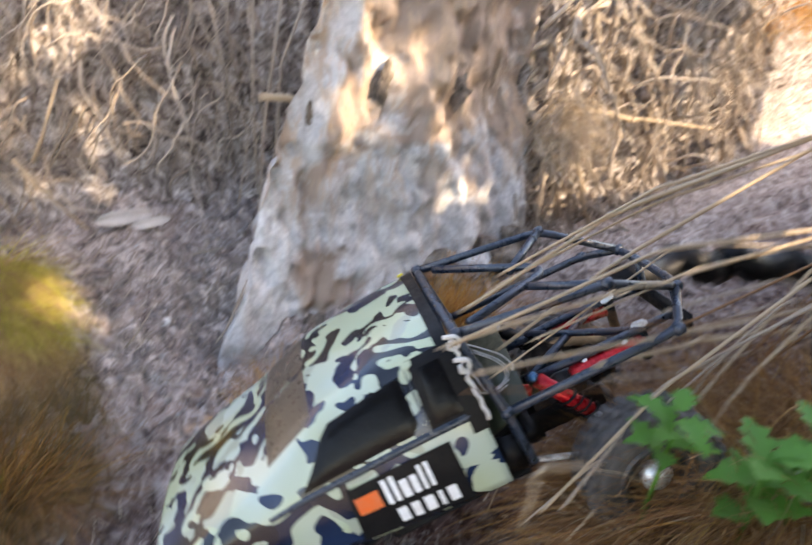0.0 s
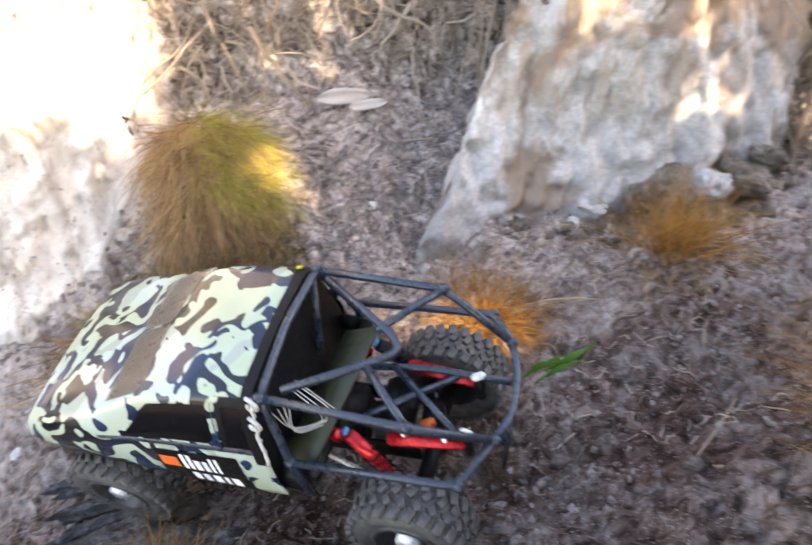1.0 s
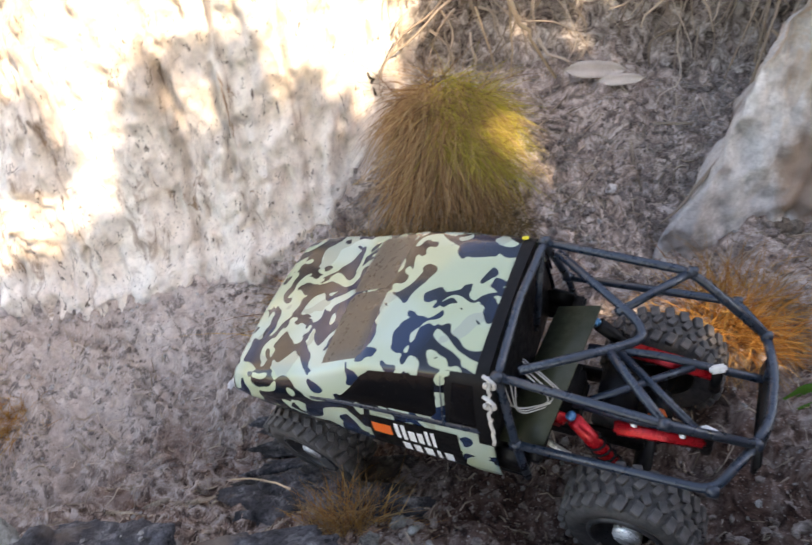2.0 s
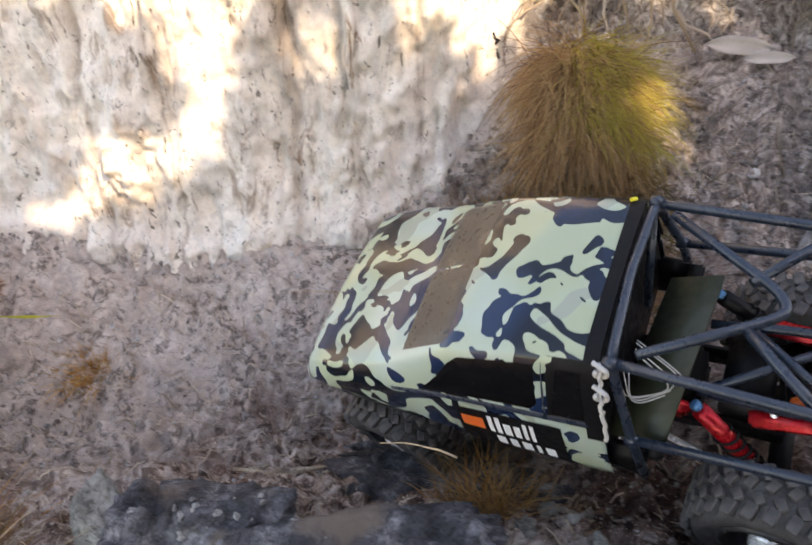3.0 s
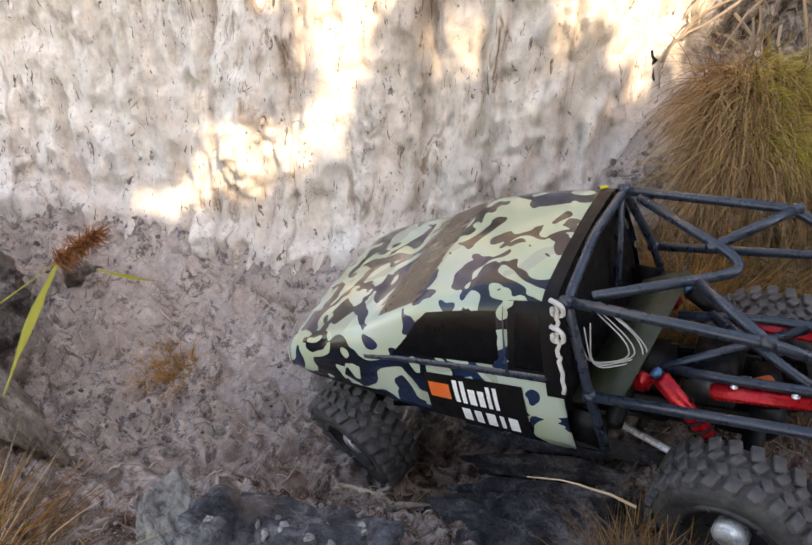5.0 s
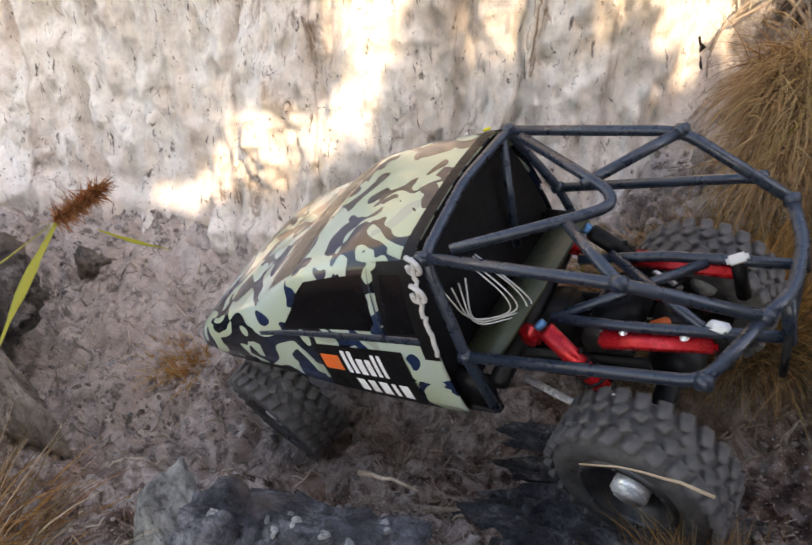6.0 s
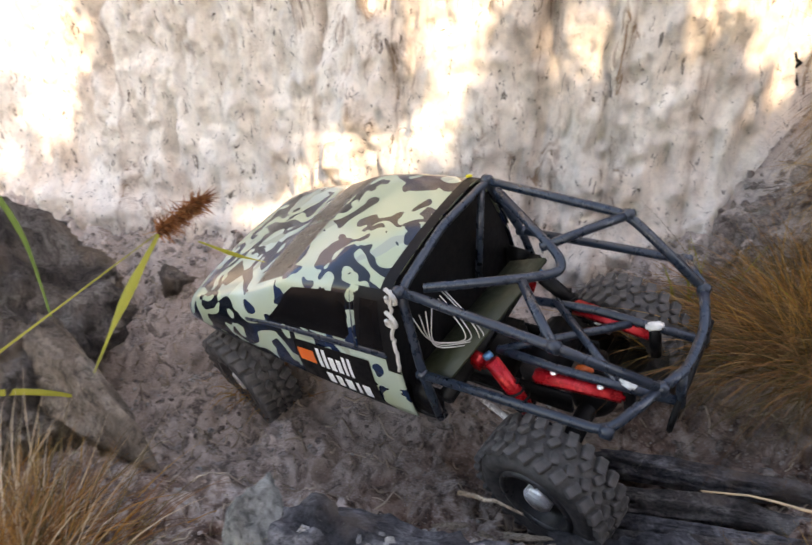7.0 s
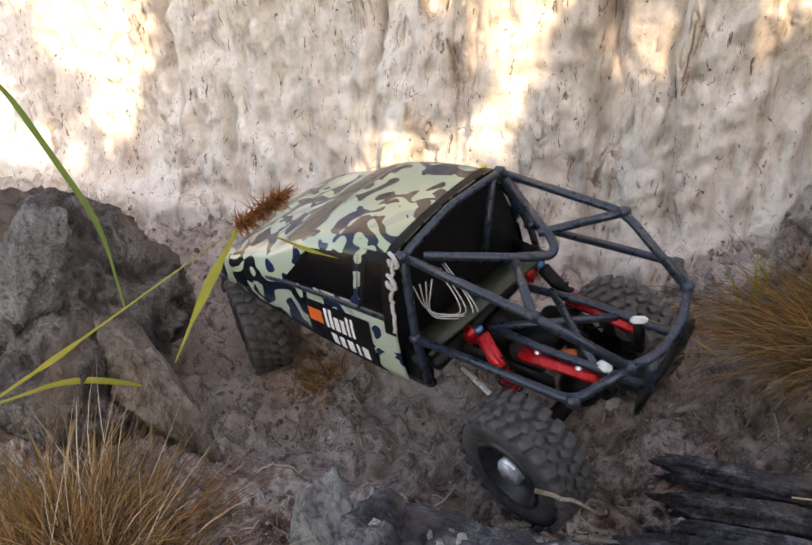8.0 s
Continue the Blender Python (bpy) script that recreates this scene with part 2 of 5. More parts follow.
def rock_material(name, low, mid, high, scale=14, crust=None, spot=0.0, high_crust=False, grain=(1, 1, 1)):
    s = Nodes(name, 0.85, spec=0.25).place(scale=grain)
    c = s.ramp(s.noise(scale, 8, 0.66, 0.5), [(0.3, low), (0.5, mid), (0.7, high)])
    fine = s.ramp(s.noise(scale * 14, 6, 0.7), [(0.3, grey(0.5)), (0.62, grey(1.0))])
    c = s.mix(0.7, c, fine, "MULTIPLY")
    veins = s.ramp(s.noise(scale * 4.5, 8, 0.75, 1.2), [(0.38, grey(0.25)), (0.50, grey(0.85)), (0.62, grey(1.0))])
    c = s.mix(0.22 if high_crust else 0.85, c, veins, "MULTIPLY")
    if crust:
        k = s.noise(7.5, 5, 0.6, 0.4)
        if high_crust:
            sep = s.t.nodes.new("ShaderNodeSeparateXYZ")
            s.t.links.new(s.at, sep.inputs[0])
            lift = s.ramp(sep.outputs[2], [(0.22, grey(0.0)), (0.40, grey(1.0))])
            k = s.math("ADD", k, s.math("MULTIPLY", lift, 0.23))
            far = s.t.nodes.new("ShaderNodeVectorMath")
            far.operation = "DISTANCE"
            s.t.links.new(s.at, far.inputs[0])
            far.inputs[1].default_value = (0.50, 0.22, 0.12)
            stain = s.ramp(far.outputs["Value"], [(0.02, grey(1.0)), (0.10, grey(0.0))])
            k = s.math("ADD", s.math("SUBTRACT", k, 0.035), s.math("MULTIPLY", stain, 0.20))
            edge = s.math("SUBTRACT", sep.outputs[0], s.math("MULTIPLY", sep.outputs[2], 0.42))
            edge = s.ramp(edge, [(0.30, grey(0.0)), (0.35, grey(1.0))])
            k = s.math("MULTIPLY", k, edge)
        k = s.ramp(k, [(0.52, grey(0.0)), (0.62, grey(0.9))])
        c = s.mix(k, c, crust)
        if high_crust:
            s.place(scale=(1, 1, 0.30))
            streak = s.ramp(s.noise(24, 7, 0.7, 0.7), [(0.49, grey(0.0)), (0.58, grey(0.8))])
            c = s.mix(s.math("MULTIPLY", streak, s.math("MAXIMUM", s.ramp(sep.outputs[2], [(0.16, grey(0.0)), (0.34, grey(1.0))]), 0.15)), c, (0.58, 0.43, 0.31))
            s.place()
    if spot:
        k = s.ramp(s.noise(55, 9, 0.8, 0.6), [(0.60, grey(0.0)), (0.66, grey(1.0))])
        c = s.mix(s.math("MULTIPLY", k, spot), c, (0.72, 0.72, 0.72))
    s.colour(c).bump(s.noise(scale * 2.5, 9, 0.75), 0.012, 0.9)
    if grain[2] < 1:
        s.bump(s.cells(30), 0.012, 0.8)
        s.bump(s.noise(130, 7, 0.75), 0.006, 0.9)
    return s.bump(s.noise(240, 4, 0.7), 0.002, 0.6).m


def blade_material(name, a, b, c, gloss=0.55):
    s = Nodes(name, gloss, spec=0.3)
    g = s.t.nodes.new("ShaderNodeNewGeometry")
    col = s.ramp(g.outputs["Random Per Island"], [(0.0, a), (0.5, b), (1.0, c)])
    s.colour(col)
    tr = s.t.nodes.new("ShaderNodeBsdfTranslucent")
    s.t.links.new(col, tr.inputs["Color"])
    mx = s.add("ShaderNodeMixShader", Fac=0.35)
    s.t.links.new(s.b.outputs[0], mx.inputs[1])
    s.t.links.new(tr.outputs[0], mx.inputs[2])
    s.t.links.new(mx.outputs[0], s.t.nodes["Material Output"].inputs[0])
    return s.m


def camo_material():
    s = Nodes("camouflage_paint", 0.15, spec=0.35).place(True, (1, 1, 1.15))
    s.b.inputs["Coat Weight"].default_value = 0.25
    s.b.inputs["Coat Roughness"].default_value = 0.05
    pale = s.ramp(s.noise(11, 2, 0.4), [(0.42, (0.345, 0.395, 0.275)), (0.58, (0.37, 0.44, 0.385))])
    pale = s.mix(s.ramp(s.noise(22, 1, 0.3, 0.8), [(0.0, grey(0.0)), (0.62, grey(1.0))], True), pale, (0.29, 0.33, 0.27))
    blot = s.ramp(s.noise(27, 1.0, 0.35, 1.7), [(0.0, grey(1.0)), (0.487, grey(0.0))], True)
    # black blotches, with the sky's blue reflection tinted into the base colour
    sky_black = s.ramp(s.noise(12, 1, 0.3), [(0.42, (0.004, 0.007, 0.013)), (0.58, (0.009, 0.022, 0.060))])
    c = s.mix(blot, pale, sky_black)
    dust = s.ramp(s.noise(60, 6, 0.7), [(0.5, grey(0.0)), (0.85, grey(0.012))])
    c = s.mix(dust, c, (0.36, 0.31, 0.26))
    s.colour(c)
    s.rough(s.ramp(s.noise(45, 5, 0.6), [(0.35, grey(0.09)), (0.7, grey(0.22))]))
    return s.bump(s.noise(14, 2), 0.0012, 0.25).m


def plain_material(name, col, rough=0.5, metal=0.0, dusty=0.3, dust=(0.33, 0.28, 0.24), spec=0.4):
    s = Nodes(name, rough, metal, spec).place(True)
    k = s.ramp(s.noise(70, 6, 0.7), [(0.42 if dusty < 0.9 else 0.30, grey(0.0)), (0.75 if dusty < 0.9 else 0.62, grey(dusty))])
    s.colour(s.mix(k, col, dust))
    s.rough(s.ramp(s.noise(120, 5, 0.65), [(0.3, grey(max(0.05, rough - 0.12))), (0.7, grey(min(1, rough + 0.2)))]))
    return s.bump(s.noise(300, 3, 0.6), 0.0004, 0.4).m


SOIL = soil_material()
CLAY = clay_material()
PALE_ROCK = rock_material("pale_rock", (0.60, 0.585, 0.585), (0.80, 0.785, 0.775), (0.92, 0.905, 0.89), 9, crust=(0.40, 0.295, 0.23), high_crust=True)
DARK_ROCK = rock_material("dark_rock", (0.05, 0.042, 0.040), (0.26, 0.222, 0.205), (0.70, 0.65, 0.61), 26, crust=(0.33, 0.255, 0.195), grain=(1, 1, 0.45))
SLATE = rock_material("blue_grey_rock", (0.028, 0.028, 0.034), (0.135, 0.135, 0.152), (0.52, 0.52, 0.56), 30, crust=(0.20, 0.155, 0.13), spot=0.35)
SKY_SHEEN_SLAB = rock_material("sky_sheen_slab", (0.16, 0.155, 0.15), (0.36, 0.36, 0.36), (0.66, 0.66, 0.66), 24)
BROWN_ROCK = rock_material("brown_rock", (0.10, 0.078, 0.062), (0.34, 0.275, 0.225), (0.64, 0.57, 0.50), 20, grain=(1, 1, 0.5))
GREY_STONE = rock_material("grey_stone", (0.20, 0.20, 0.19), (0.40, 0.40, 0.375), (0.58, 0.58, 0.55), 16)
WHITE_STONE = rock_material("white_stone", (0.45, 0.44, 0.43), (0.62, 0.61, 0.60), (0.78, 0.77, 0.76), 30)
BLACK_ROCK = rock_material("black_rock", (0.020, 0.018, 0.018), (0.125, 0.115, 0.115), (0.50, 0.47, 0.46), 34, crust=(0.17, 0.13, 0.11))
STRAW_WOOD = rock_material("pale_wood", (0.30, 0.22, 0.16), (0.50, 0.41, 0.32), (0.66, 0.58, 0.49), 60)
CLOD = rock_material("soil_clod", (0.22, 0.17, 0.155), (0.46, 0.39, 0.36), (0.70, 0.63, 0.60), 40)
DRY = blade_material("dry_grass", (0.17, 0.092, 0.046), (0.37, 0.225, 0.11), (0.55, 0.39, 0.20))
DEAD = blade_material("dead_grass", (0.13, 0.060, 0.028), (0.29, 0.145, 0.062), (0.46, 0.28, 0.135))
RUST = blade_material("rust_grass", (0.30, 0.12, 0.03), (0.46, 0.23, 0.06), (0.58, 0.36, 0.12))
GREEN = blade_material("yellow_green_grass", (0.26, 0.24, 0.03), (0.46, 0.41, 0.06), (0.62, 0.53, 0.12))
OLIVE = blade_material("olive_grass", (0.075, 0.058, 0.02), (0.15, 0.105, 0.036), (0.26, 0.17, 0.07))
SEED = blade_material("seed_head_brown", (0.16, 0.055, 0.022), (0.32, 0.12, 0.045), (0.46, 0.22, 0.09))
LEAF = blade_material("green_leaf", (0.05, 0.17, 0.025), (0.10, 0.27, 0.04), (0.16, 0.35, 0.07))
REED = blade_material("yellow_reed", (0.26, 0.26, 0.035), (0.38, 0.36, 0.06), (0.30, 0.31, 0.05))
GREEN_REED = blade_material("green_reed", (0.085, 0.15, 0.025), (0.12, 0.19, 0.035), (0.15, 0.21, 0.045))
CANOPY = blade_material("tree_leaf", (0.04, 0.07, 0.02), (0.06, 0.10, 0.03), (0.09, 0.13, 0.04))
STRAW = blade_material("straw", (0.42, 0.31, 0.20), (0.56, 0.44, 0.31), (0.66, 0.56, 0.43))
ROOT = blade_material("root_bark", (0.28, 0.225, 0.18), (0.50, 0.415, 0.335), (0.70, 0.61, 0.51), 0.8)
DEAD_LEAF = plain_material("dead_leaf", (0.50, 0.45, 0.41), 0.7, dusty=0.5)
CAMO = camo_material()
BLACK = plain_material("black_plastic", (0.005, 0.005, 0.006), 0.42, dusty=0.015, spec=0.15)
GLASS = plain_material("smoked_window", (0.004, 0.004, 0.005), 0.10, dusty=0.012, spec=0.14)
SCREEN = plain_material("dusty_windscreen", (0.060, 0.048, 0.038), 0.30, dusty=0.4, dust=(0.12, 0.10, 0.08), spec=0.5)
CAGE = plain_material("cage_paint", (0.014, 0.024, 0.042), 0.28, 0.1, dusty=0.12, dust=(0.18, 0.18, 0.19), spec=0.6)
RUBBER = plain_material("tyre_rubber", (0.022, 0.022, 0.023), 0.7, dusty=0.95, dust=(0.115, 0.105, 0.101), spec=0.4)
RIM = plain_material("grey_rim", (0.045, 0.046, 0.050), 0.35, 0.4, dusty=0.45, dust=(0.20, 0.18, 0.17))
STEEL = plain_material("bright_steel", (0.90, 0.90, 0.90), 0.22, 0.35, dusty=0.05)
RED = plain_material("red_anodised", (0.48, 0.006, 0.014), 0.24, 0.4, dusty=0.10)
WHITE = plain_material("white_plastic", (0.78, 0.78, 0.77), 0.4, dusty=0.25)
DECAL = plain_material("white_decal", (0.80, 0.81, 0.83), 0.4, dusty=0.35)
ORANGE = plain_material("orange_decal", (0.75, 0.13, 0.02), 0.4, dusty=0.3)
OLIVE_BOARD = plain_material("olive_board", (0.034, 0.040, 0.021), 0.45, dusty=0.06)
CLOTH = plain_material("grey_cord", (0.50, 0.49, 0.47), 0.85, dusty=0.3)
BLUE = plain_material("blue_cap", (0.03, 0.16, 0.32), 0.35, 0.3, dusty=0.2)
YELLOW = plain_material("yellow_mark", (0.75, 0.62, 0.03), 0.4, dusty=0.1)


# ---- the ground: a gully that falls towards the boulder, a lip on its near side ----
def floor_line(x):
    return np.interp(x, [-40, -2, -0.95, -0.7, -0.5, -0.4, -0.3, -0.2, -0.1, 0.0, 0.1, 0.2, 0.4, 0.6, 1.0, 2.0, 40],
                     [-0.3, -0.1, -0.095, -0.108, -0.114, -0.110, -0.101, -0.074, -0.040, -0.015, 0.006, 0.03, 0.085, 0.108, 0.105, 0.14, 0.6])


def ground_height(x, y, rough=True):
    x, y = np.asarray(x, float), np.asarray(y, float)
    away = np.interp(x, [-0.6, -0.2, 0.1, 0.2, 0.34, 0.6, 1.0], [0.38, 0.38, 0.44, 0.38, 0.08, 0.0, 0.02])
    lip = np.interp(x, [-0.8, -0.5, -0.3, -0.15, 0.0, 0.12, 0.4], [-0.07, -0.055, -0.075, -0.105, -0.15, -0.20, -0.20])
    cap = np.interp(x, [-0.6, -0.45, -0.2, 0.0, 0.3, 0.6], [0.05, 0.09, 0.15, 0.16, 0.28, 0.34])
    rise = np.clip(0.95 * np.maximum(0, lip - y), 0, None)
    rise = cap * (1 - np.exp(-rise / cap * 1.15))
    z = floor_line(x) + away * np.clip(y - 0.03, 0, 1.2) + rise
    z = z + 0.115 * np.exp(-((x - 0.0) ** 2 / 0.0075 + (y - 0.36) ** 2 / 0.009))
    z = z - 0.045 * np.exp(-(((x - 0.30) / 0.10) ** 2)) * smooth(0.05, 0.2, y) * smooth(0.40, 0.28, y)
    z = z + 0.30 * np.clip(y - 0.27, 0, 0.4) * smooth(0.15, 0.3, x) * smooth(0.7, 0.5, x) - 0.03 * smooth(0.35, 0.6, x) * smooth(0.05, 0.2, y)
    if rough:
        near = smooth(3.0, 1.0, np.hypot(x, y))
        z = z + near * (0.010 * fbm(x * 11, y * 11, 0 * x, 3, 3) + 0.0125 * fbm(x * 38, y * 38, 0 * x, 4, 9, 0.68) - 0.007 * np.abs(vnoise(x * 70, y * 70, 0 * x, 15)))
        z = z + (1 - near) * 0.15 * fbm(x * 0.8, y * 0.8, 0 * x, 3, 4)
    return z


def spread(lo, hi, step, far, n=26):
    """Even steps from lo to hi, then ever wider ones out to far on both sides."""
    out = np.geomspace(step, far, n)
    return np.concatenate([(lo - out)[::-1], np.arange(lo, hi + step / 2, step), hi + out])


def build_ground():
    xs, ys = spread(-1.15, 1.0, 0.0042, 60), spread(-0.55, 0.56, 0.0042, 60)
    X, Y = np.meshgrid(xs, ys)
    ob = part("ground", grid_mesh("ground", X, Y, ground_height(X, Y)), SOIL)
    tagged(ob, "crumbly grey-brown dry soil with ashy patches", "ground", kind="structure")


def bank_line(x):
    return np.interp(x, [-60, -2.2, -1.3, -1.0, -0.62, -0.5, -0.4, -0.25, -0.17, -0.11, -0.06, 0.1, 0.5, 0.75, 0.95, 1.4, 2.2, 60],
                     [0.6, 0.45, 0.33, 0.305, 0.285, 0.29, 0.335, 0.335, 0.37, 0.45, 0.51, 0.53, 0.54, 0.50, 0.30, 0.28, 0.35, 0.6])


def build_bank():
    xs = spread(-1.35, 1.75, 0.0055, 60)
    zs = np.concatenate([np.arange(-0.2, 0.62, 0.0048), 0.62 + np.geomspace(0.006, 0.16, 12)])
    X, Z = np.meshgrid(xs, zs)
    Y = bank_line(X) + 0.05 * (Z - 0.2) + 0.02 * fbm(X * 5, Z * 3, 0 * X, 2, 21)
    flute = fbm(X * 34, Z * 9, 0 * X, 4, 31, 0.6)
    Y = Y + 0.013 * flute + 0.005 * fbm(X * 70, Z * 55, 0 * X, 3, 41)
    Y = Y - 0.012 * np.abs(fbm(X * 15, Z * 11, 0 * X, 4, 45, 0.6)) * smooth(0.34, 0.12, Z) + 0.0045 * fbm(X * 95, Z * 26, 0 * X, 2, 47)
    for x0, z0, z1, w, depth in ((-0.894, 0.06, 0.20, 0.0065, 0.030), (-0.99, 0.16, 0.45, 0.010, 0.034), (-0.395, 0.06, 0.30, 0.008, 0.016), (-0.306, 0.12, 0.40, 0.008, 0.022),
                                 (-0.375, 0.10, 0.34, 0.007, 0.018), (-0.66, 0.20, 0.34, 0.008, 0.020), (-0.69, 0.24, 0.38, 0.007, 0.020), (-0.81, 0.15, 0.21, 0.008, 0.020), (-0.56, 0.2, 0.45, 0.007, 0.014)):
        way = x0 + 0.11 * (Z - z0) * 0.5 + 0.006 * vnoise(Z * 30, 0 * Z, 0 * Z, int(-x0 * 100))
        Y = Y + depth * np.exp(-(((X - way) / w) ** 2)) * smooth(z0, z0 + 0.03, Z) * smooth(z1, z1 - 0.05, Z)
    base = ground_height(X, bank_line(X), False)
    Y = Y - 0.03 * np.exp(-np.clip(Z - base, 0, None) / 0.022)
    Y = Y + 1.2 * np.clip(Z - 0.62, 0, None)
    ob = part("wall_bank", grid_mesh("wall_bank", X, Y, Z), CLAY)
    tagged(ob, "steep eroded bank of pale dry clay with brown runs", "earth bank", kind="structure")
    xs, ys = spread(-1.5, 1.8, 0.1, 60), 0.5 + np.concatenate([[0.0, 0.1, 0.2], np.geomspace(0.3, 60, 20)])
    X, Y = np.meshgrid(xs, ys)
    Y = Y + bank_line(X) - 0.3
    Z = 0.772 + 0.03 * fbm(X * 2, Y * 2, 0 * X, 3, 8) * smooth(0.55, 1.2, Y) + 0.02 * np.clip(Y - 0.9, 0, None)
    ob = part("ground_upper", grid_mesh("ground_upper", X, Y, Z), SOIL)
    tagged(ob, "dry soil on top of the bank", "ground", kind="structure")


build_ground()
build_bank()


# ---- rocks ----
def boulder(name, at, size, turn, material, label, rough=0.18, seed=1, detail=5, category="rock", group="", cuts=4, flat_top=False):
    """A stone: a ball flattened by a few planes and broken up by noise."""
    bm = bmesh.new()
    bmesh.ops.create_icosphere(bm, subdivisions=detail, radius=1)
    co = np.array([v.co[:] for v in bm.verts])
    rng = np.random.default_rng(seed)
    for n in range(cuts * 2):
        d = np.array([0.1, 0.0, 1.0]) if flat_top and n == 0 else rng.normal(size=3)
        d /= np.linalg.norm(d)
        over = np.clip(co @ d - rng.uniform(0.52, 0.8), 0, None)
        co = co - over[:, None] * d * 0.85
    k = 1 + rough * fbm(co[:, 0] * 1.7 + seed, co[:, 1] * 1.7, co[:, 2] * 1.7, 6, seed, 0.6)
    k = k - 0.5 * rough * np.abs(vnoise(co[:, 0] * 3.1, co[:, 1] * 3.1 + seed, co[:, 2] * 3.1, seed + 40))
    q = co * np.array(size) * 42 + seed * 3.7
    k = k + 0.22 * rough * np.floor(2.2 * fbm(q[:, 0], q[:, 1], q[:, 2] * 2.2, 2, seed + 60)) / 2.2 + 0.16 * rough * fbm(q[:, 0] * 3, q[:, 1] * 3, q[:, 2] * 3, 3, seed + 70, 0.7)
    co = co * k[:, None] * np.array(size)
    for v, c in zip(bm.verts, co):
        v.co = c
    ob = part(name, bm, material)
    ob.matrix_world = pose(*at, *turn)
    return tagged(ob, label, category, group)


def gz(x, y, up=0.0):
    return (x, y, float(ground_height(x, y)) + up)


def build_outcrop():
    """The pale rock face that stands out of the bank."""
    zs = np.concatenate([np.arange(-0.06, 0.64, 0.006), np.linspace(0.66, 0.84, 8)])
    left = 0.268 + 0.42 * np.clip(zs, 0, 1) + 0.004
    s = np.linspace(0, 1, 190)
    S, Z = np.meshgrid(s, zs)
    L = np.repeat(left[:, None], len(s), 1)
    R = 0.92 + 0.05 * Z
    turn = smooth(0.10, 0.17, S)
    X = np.where(S < 0.14, L + 0.22 * (0.14 - S) / 0.14, L + (R - L) * np.clip((S - 0.14) / 0.76, 0, 1))
    Y = np.where(S < 0.14, 0.245 + (0.14 - S) / 0.14 * 0.34, 0.245 - 0.045 * np.sin(np.pi * np.clip((S - 0.14) / 0.76, 0, 1)))
    Y = np.where(S > 0.9, Y + (S - 0.9) / 0.1 * 0.34, Y)
    Y = Y + 0.12 * np.clip(Z - 0.1, 0, 2) * turn
    Y = Y + 0.026 * fbm(X * 9, Z * 5, Y, 4, 51) + 0.010 * fbm(X * 30, Z * 9, 0 * Y, 3, 55) + 0.007 * fbm(X * 45, Z * 36, Y * 20, 4, 57)
    X = X + 0.012 * fbm(Z * 12, Y * 8, 0 * Z, 3, 61)
    ob = part("rock_outcrop", grid_mesh("rock_outcrop", X, Y, Z), PALE_ROCK)
    tagged(ob, "pale weathered rock face with brown crust, standing out of the bank", "rock")
    for k, (x, y, z, r) in enumerate(((0.575, 0.205, 0.085, 0.026), (0.640, 0.185, 0.115, 0.036), (0.700, 0.185, 0.125, 0.042), (0.765, 0.178, 0.115, 0.040), (0.825, 0.185, 0.120, 0.044), (0.885, 0.200, 0.130, 0.036))):
        lump = boulder("crust_lump", (x, y, z), (r * 1.2, r * 0.7, r), (20 * k, 15 - 9 * k, 40 * k), BROWN_ROCK if k % 3 else PALE_ROCK,
                       "brown crumbling crust at the foot of the rock", 0.28, 140 + k, 5, category="")
        lump.parent = ob
    for k, (x, y, z) in enumerate(((0.50, 0.270, 0.40), (0.60, 0.255, 0.44), (0.66, 0.250, 0.36), (0.74, 0.245, 0.42))):
        lump = boulder("crust_lump", (x, y, z), (0.030, 0.016, 0.034), (9 * k, 12, 30 * k), BROWN_ROCK, "brown crust clinging to the rock", 0.3, 150 + k, 5, category="")
        lump.parent = ob


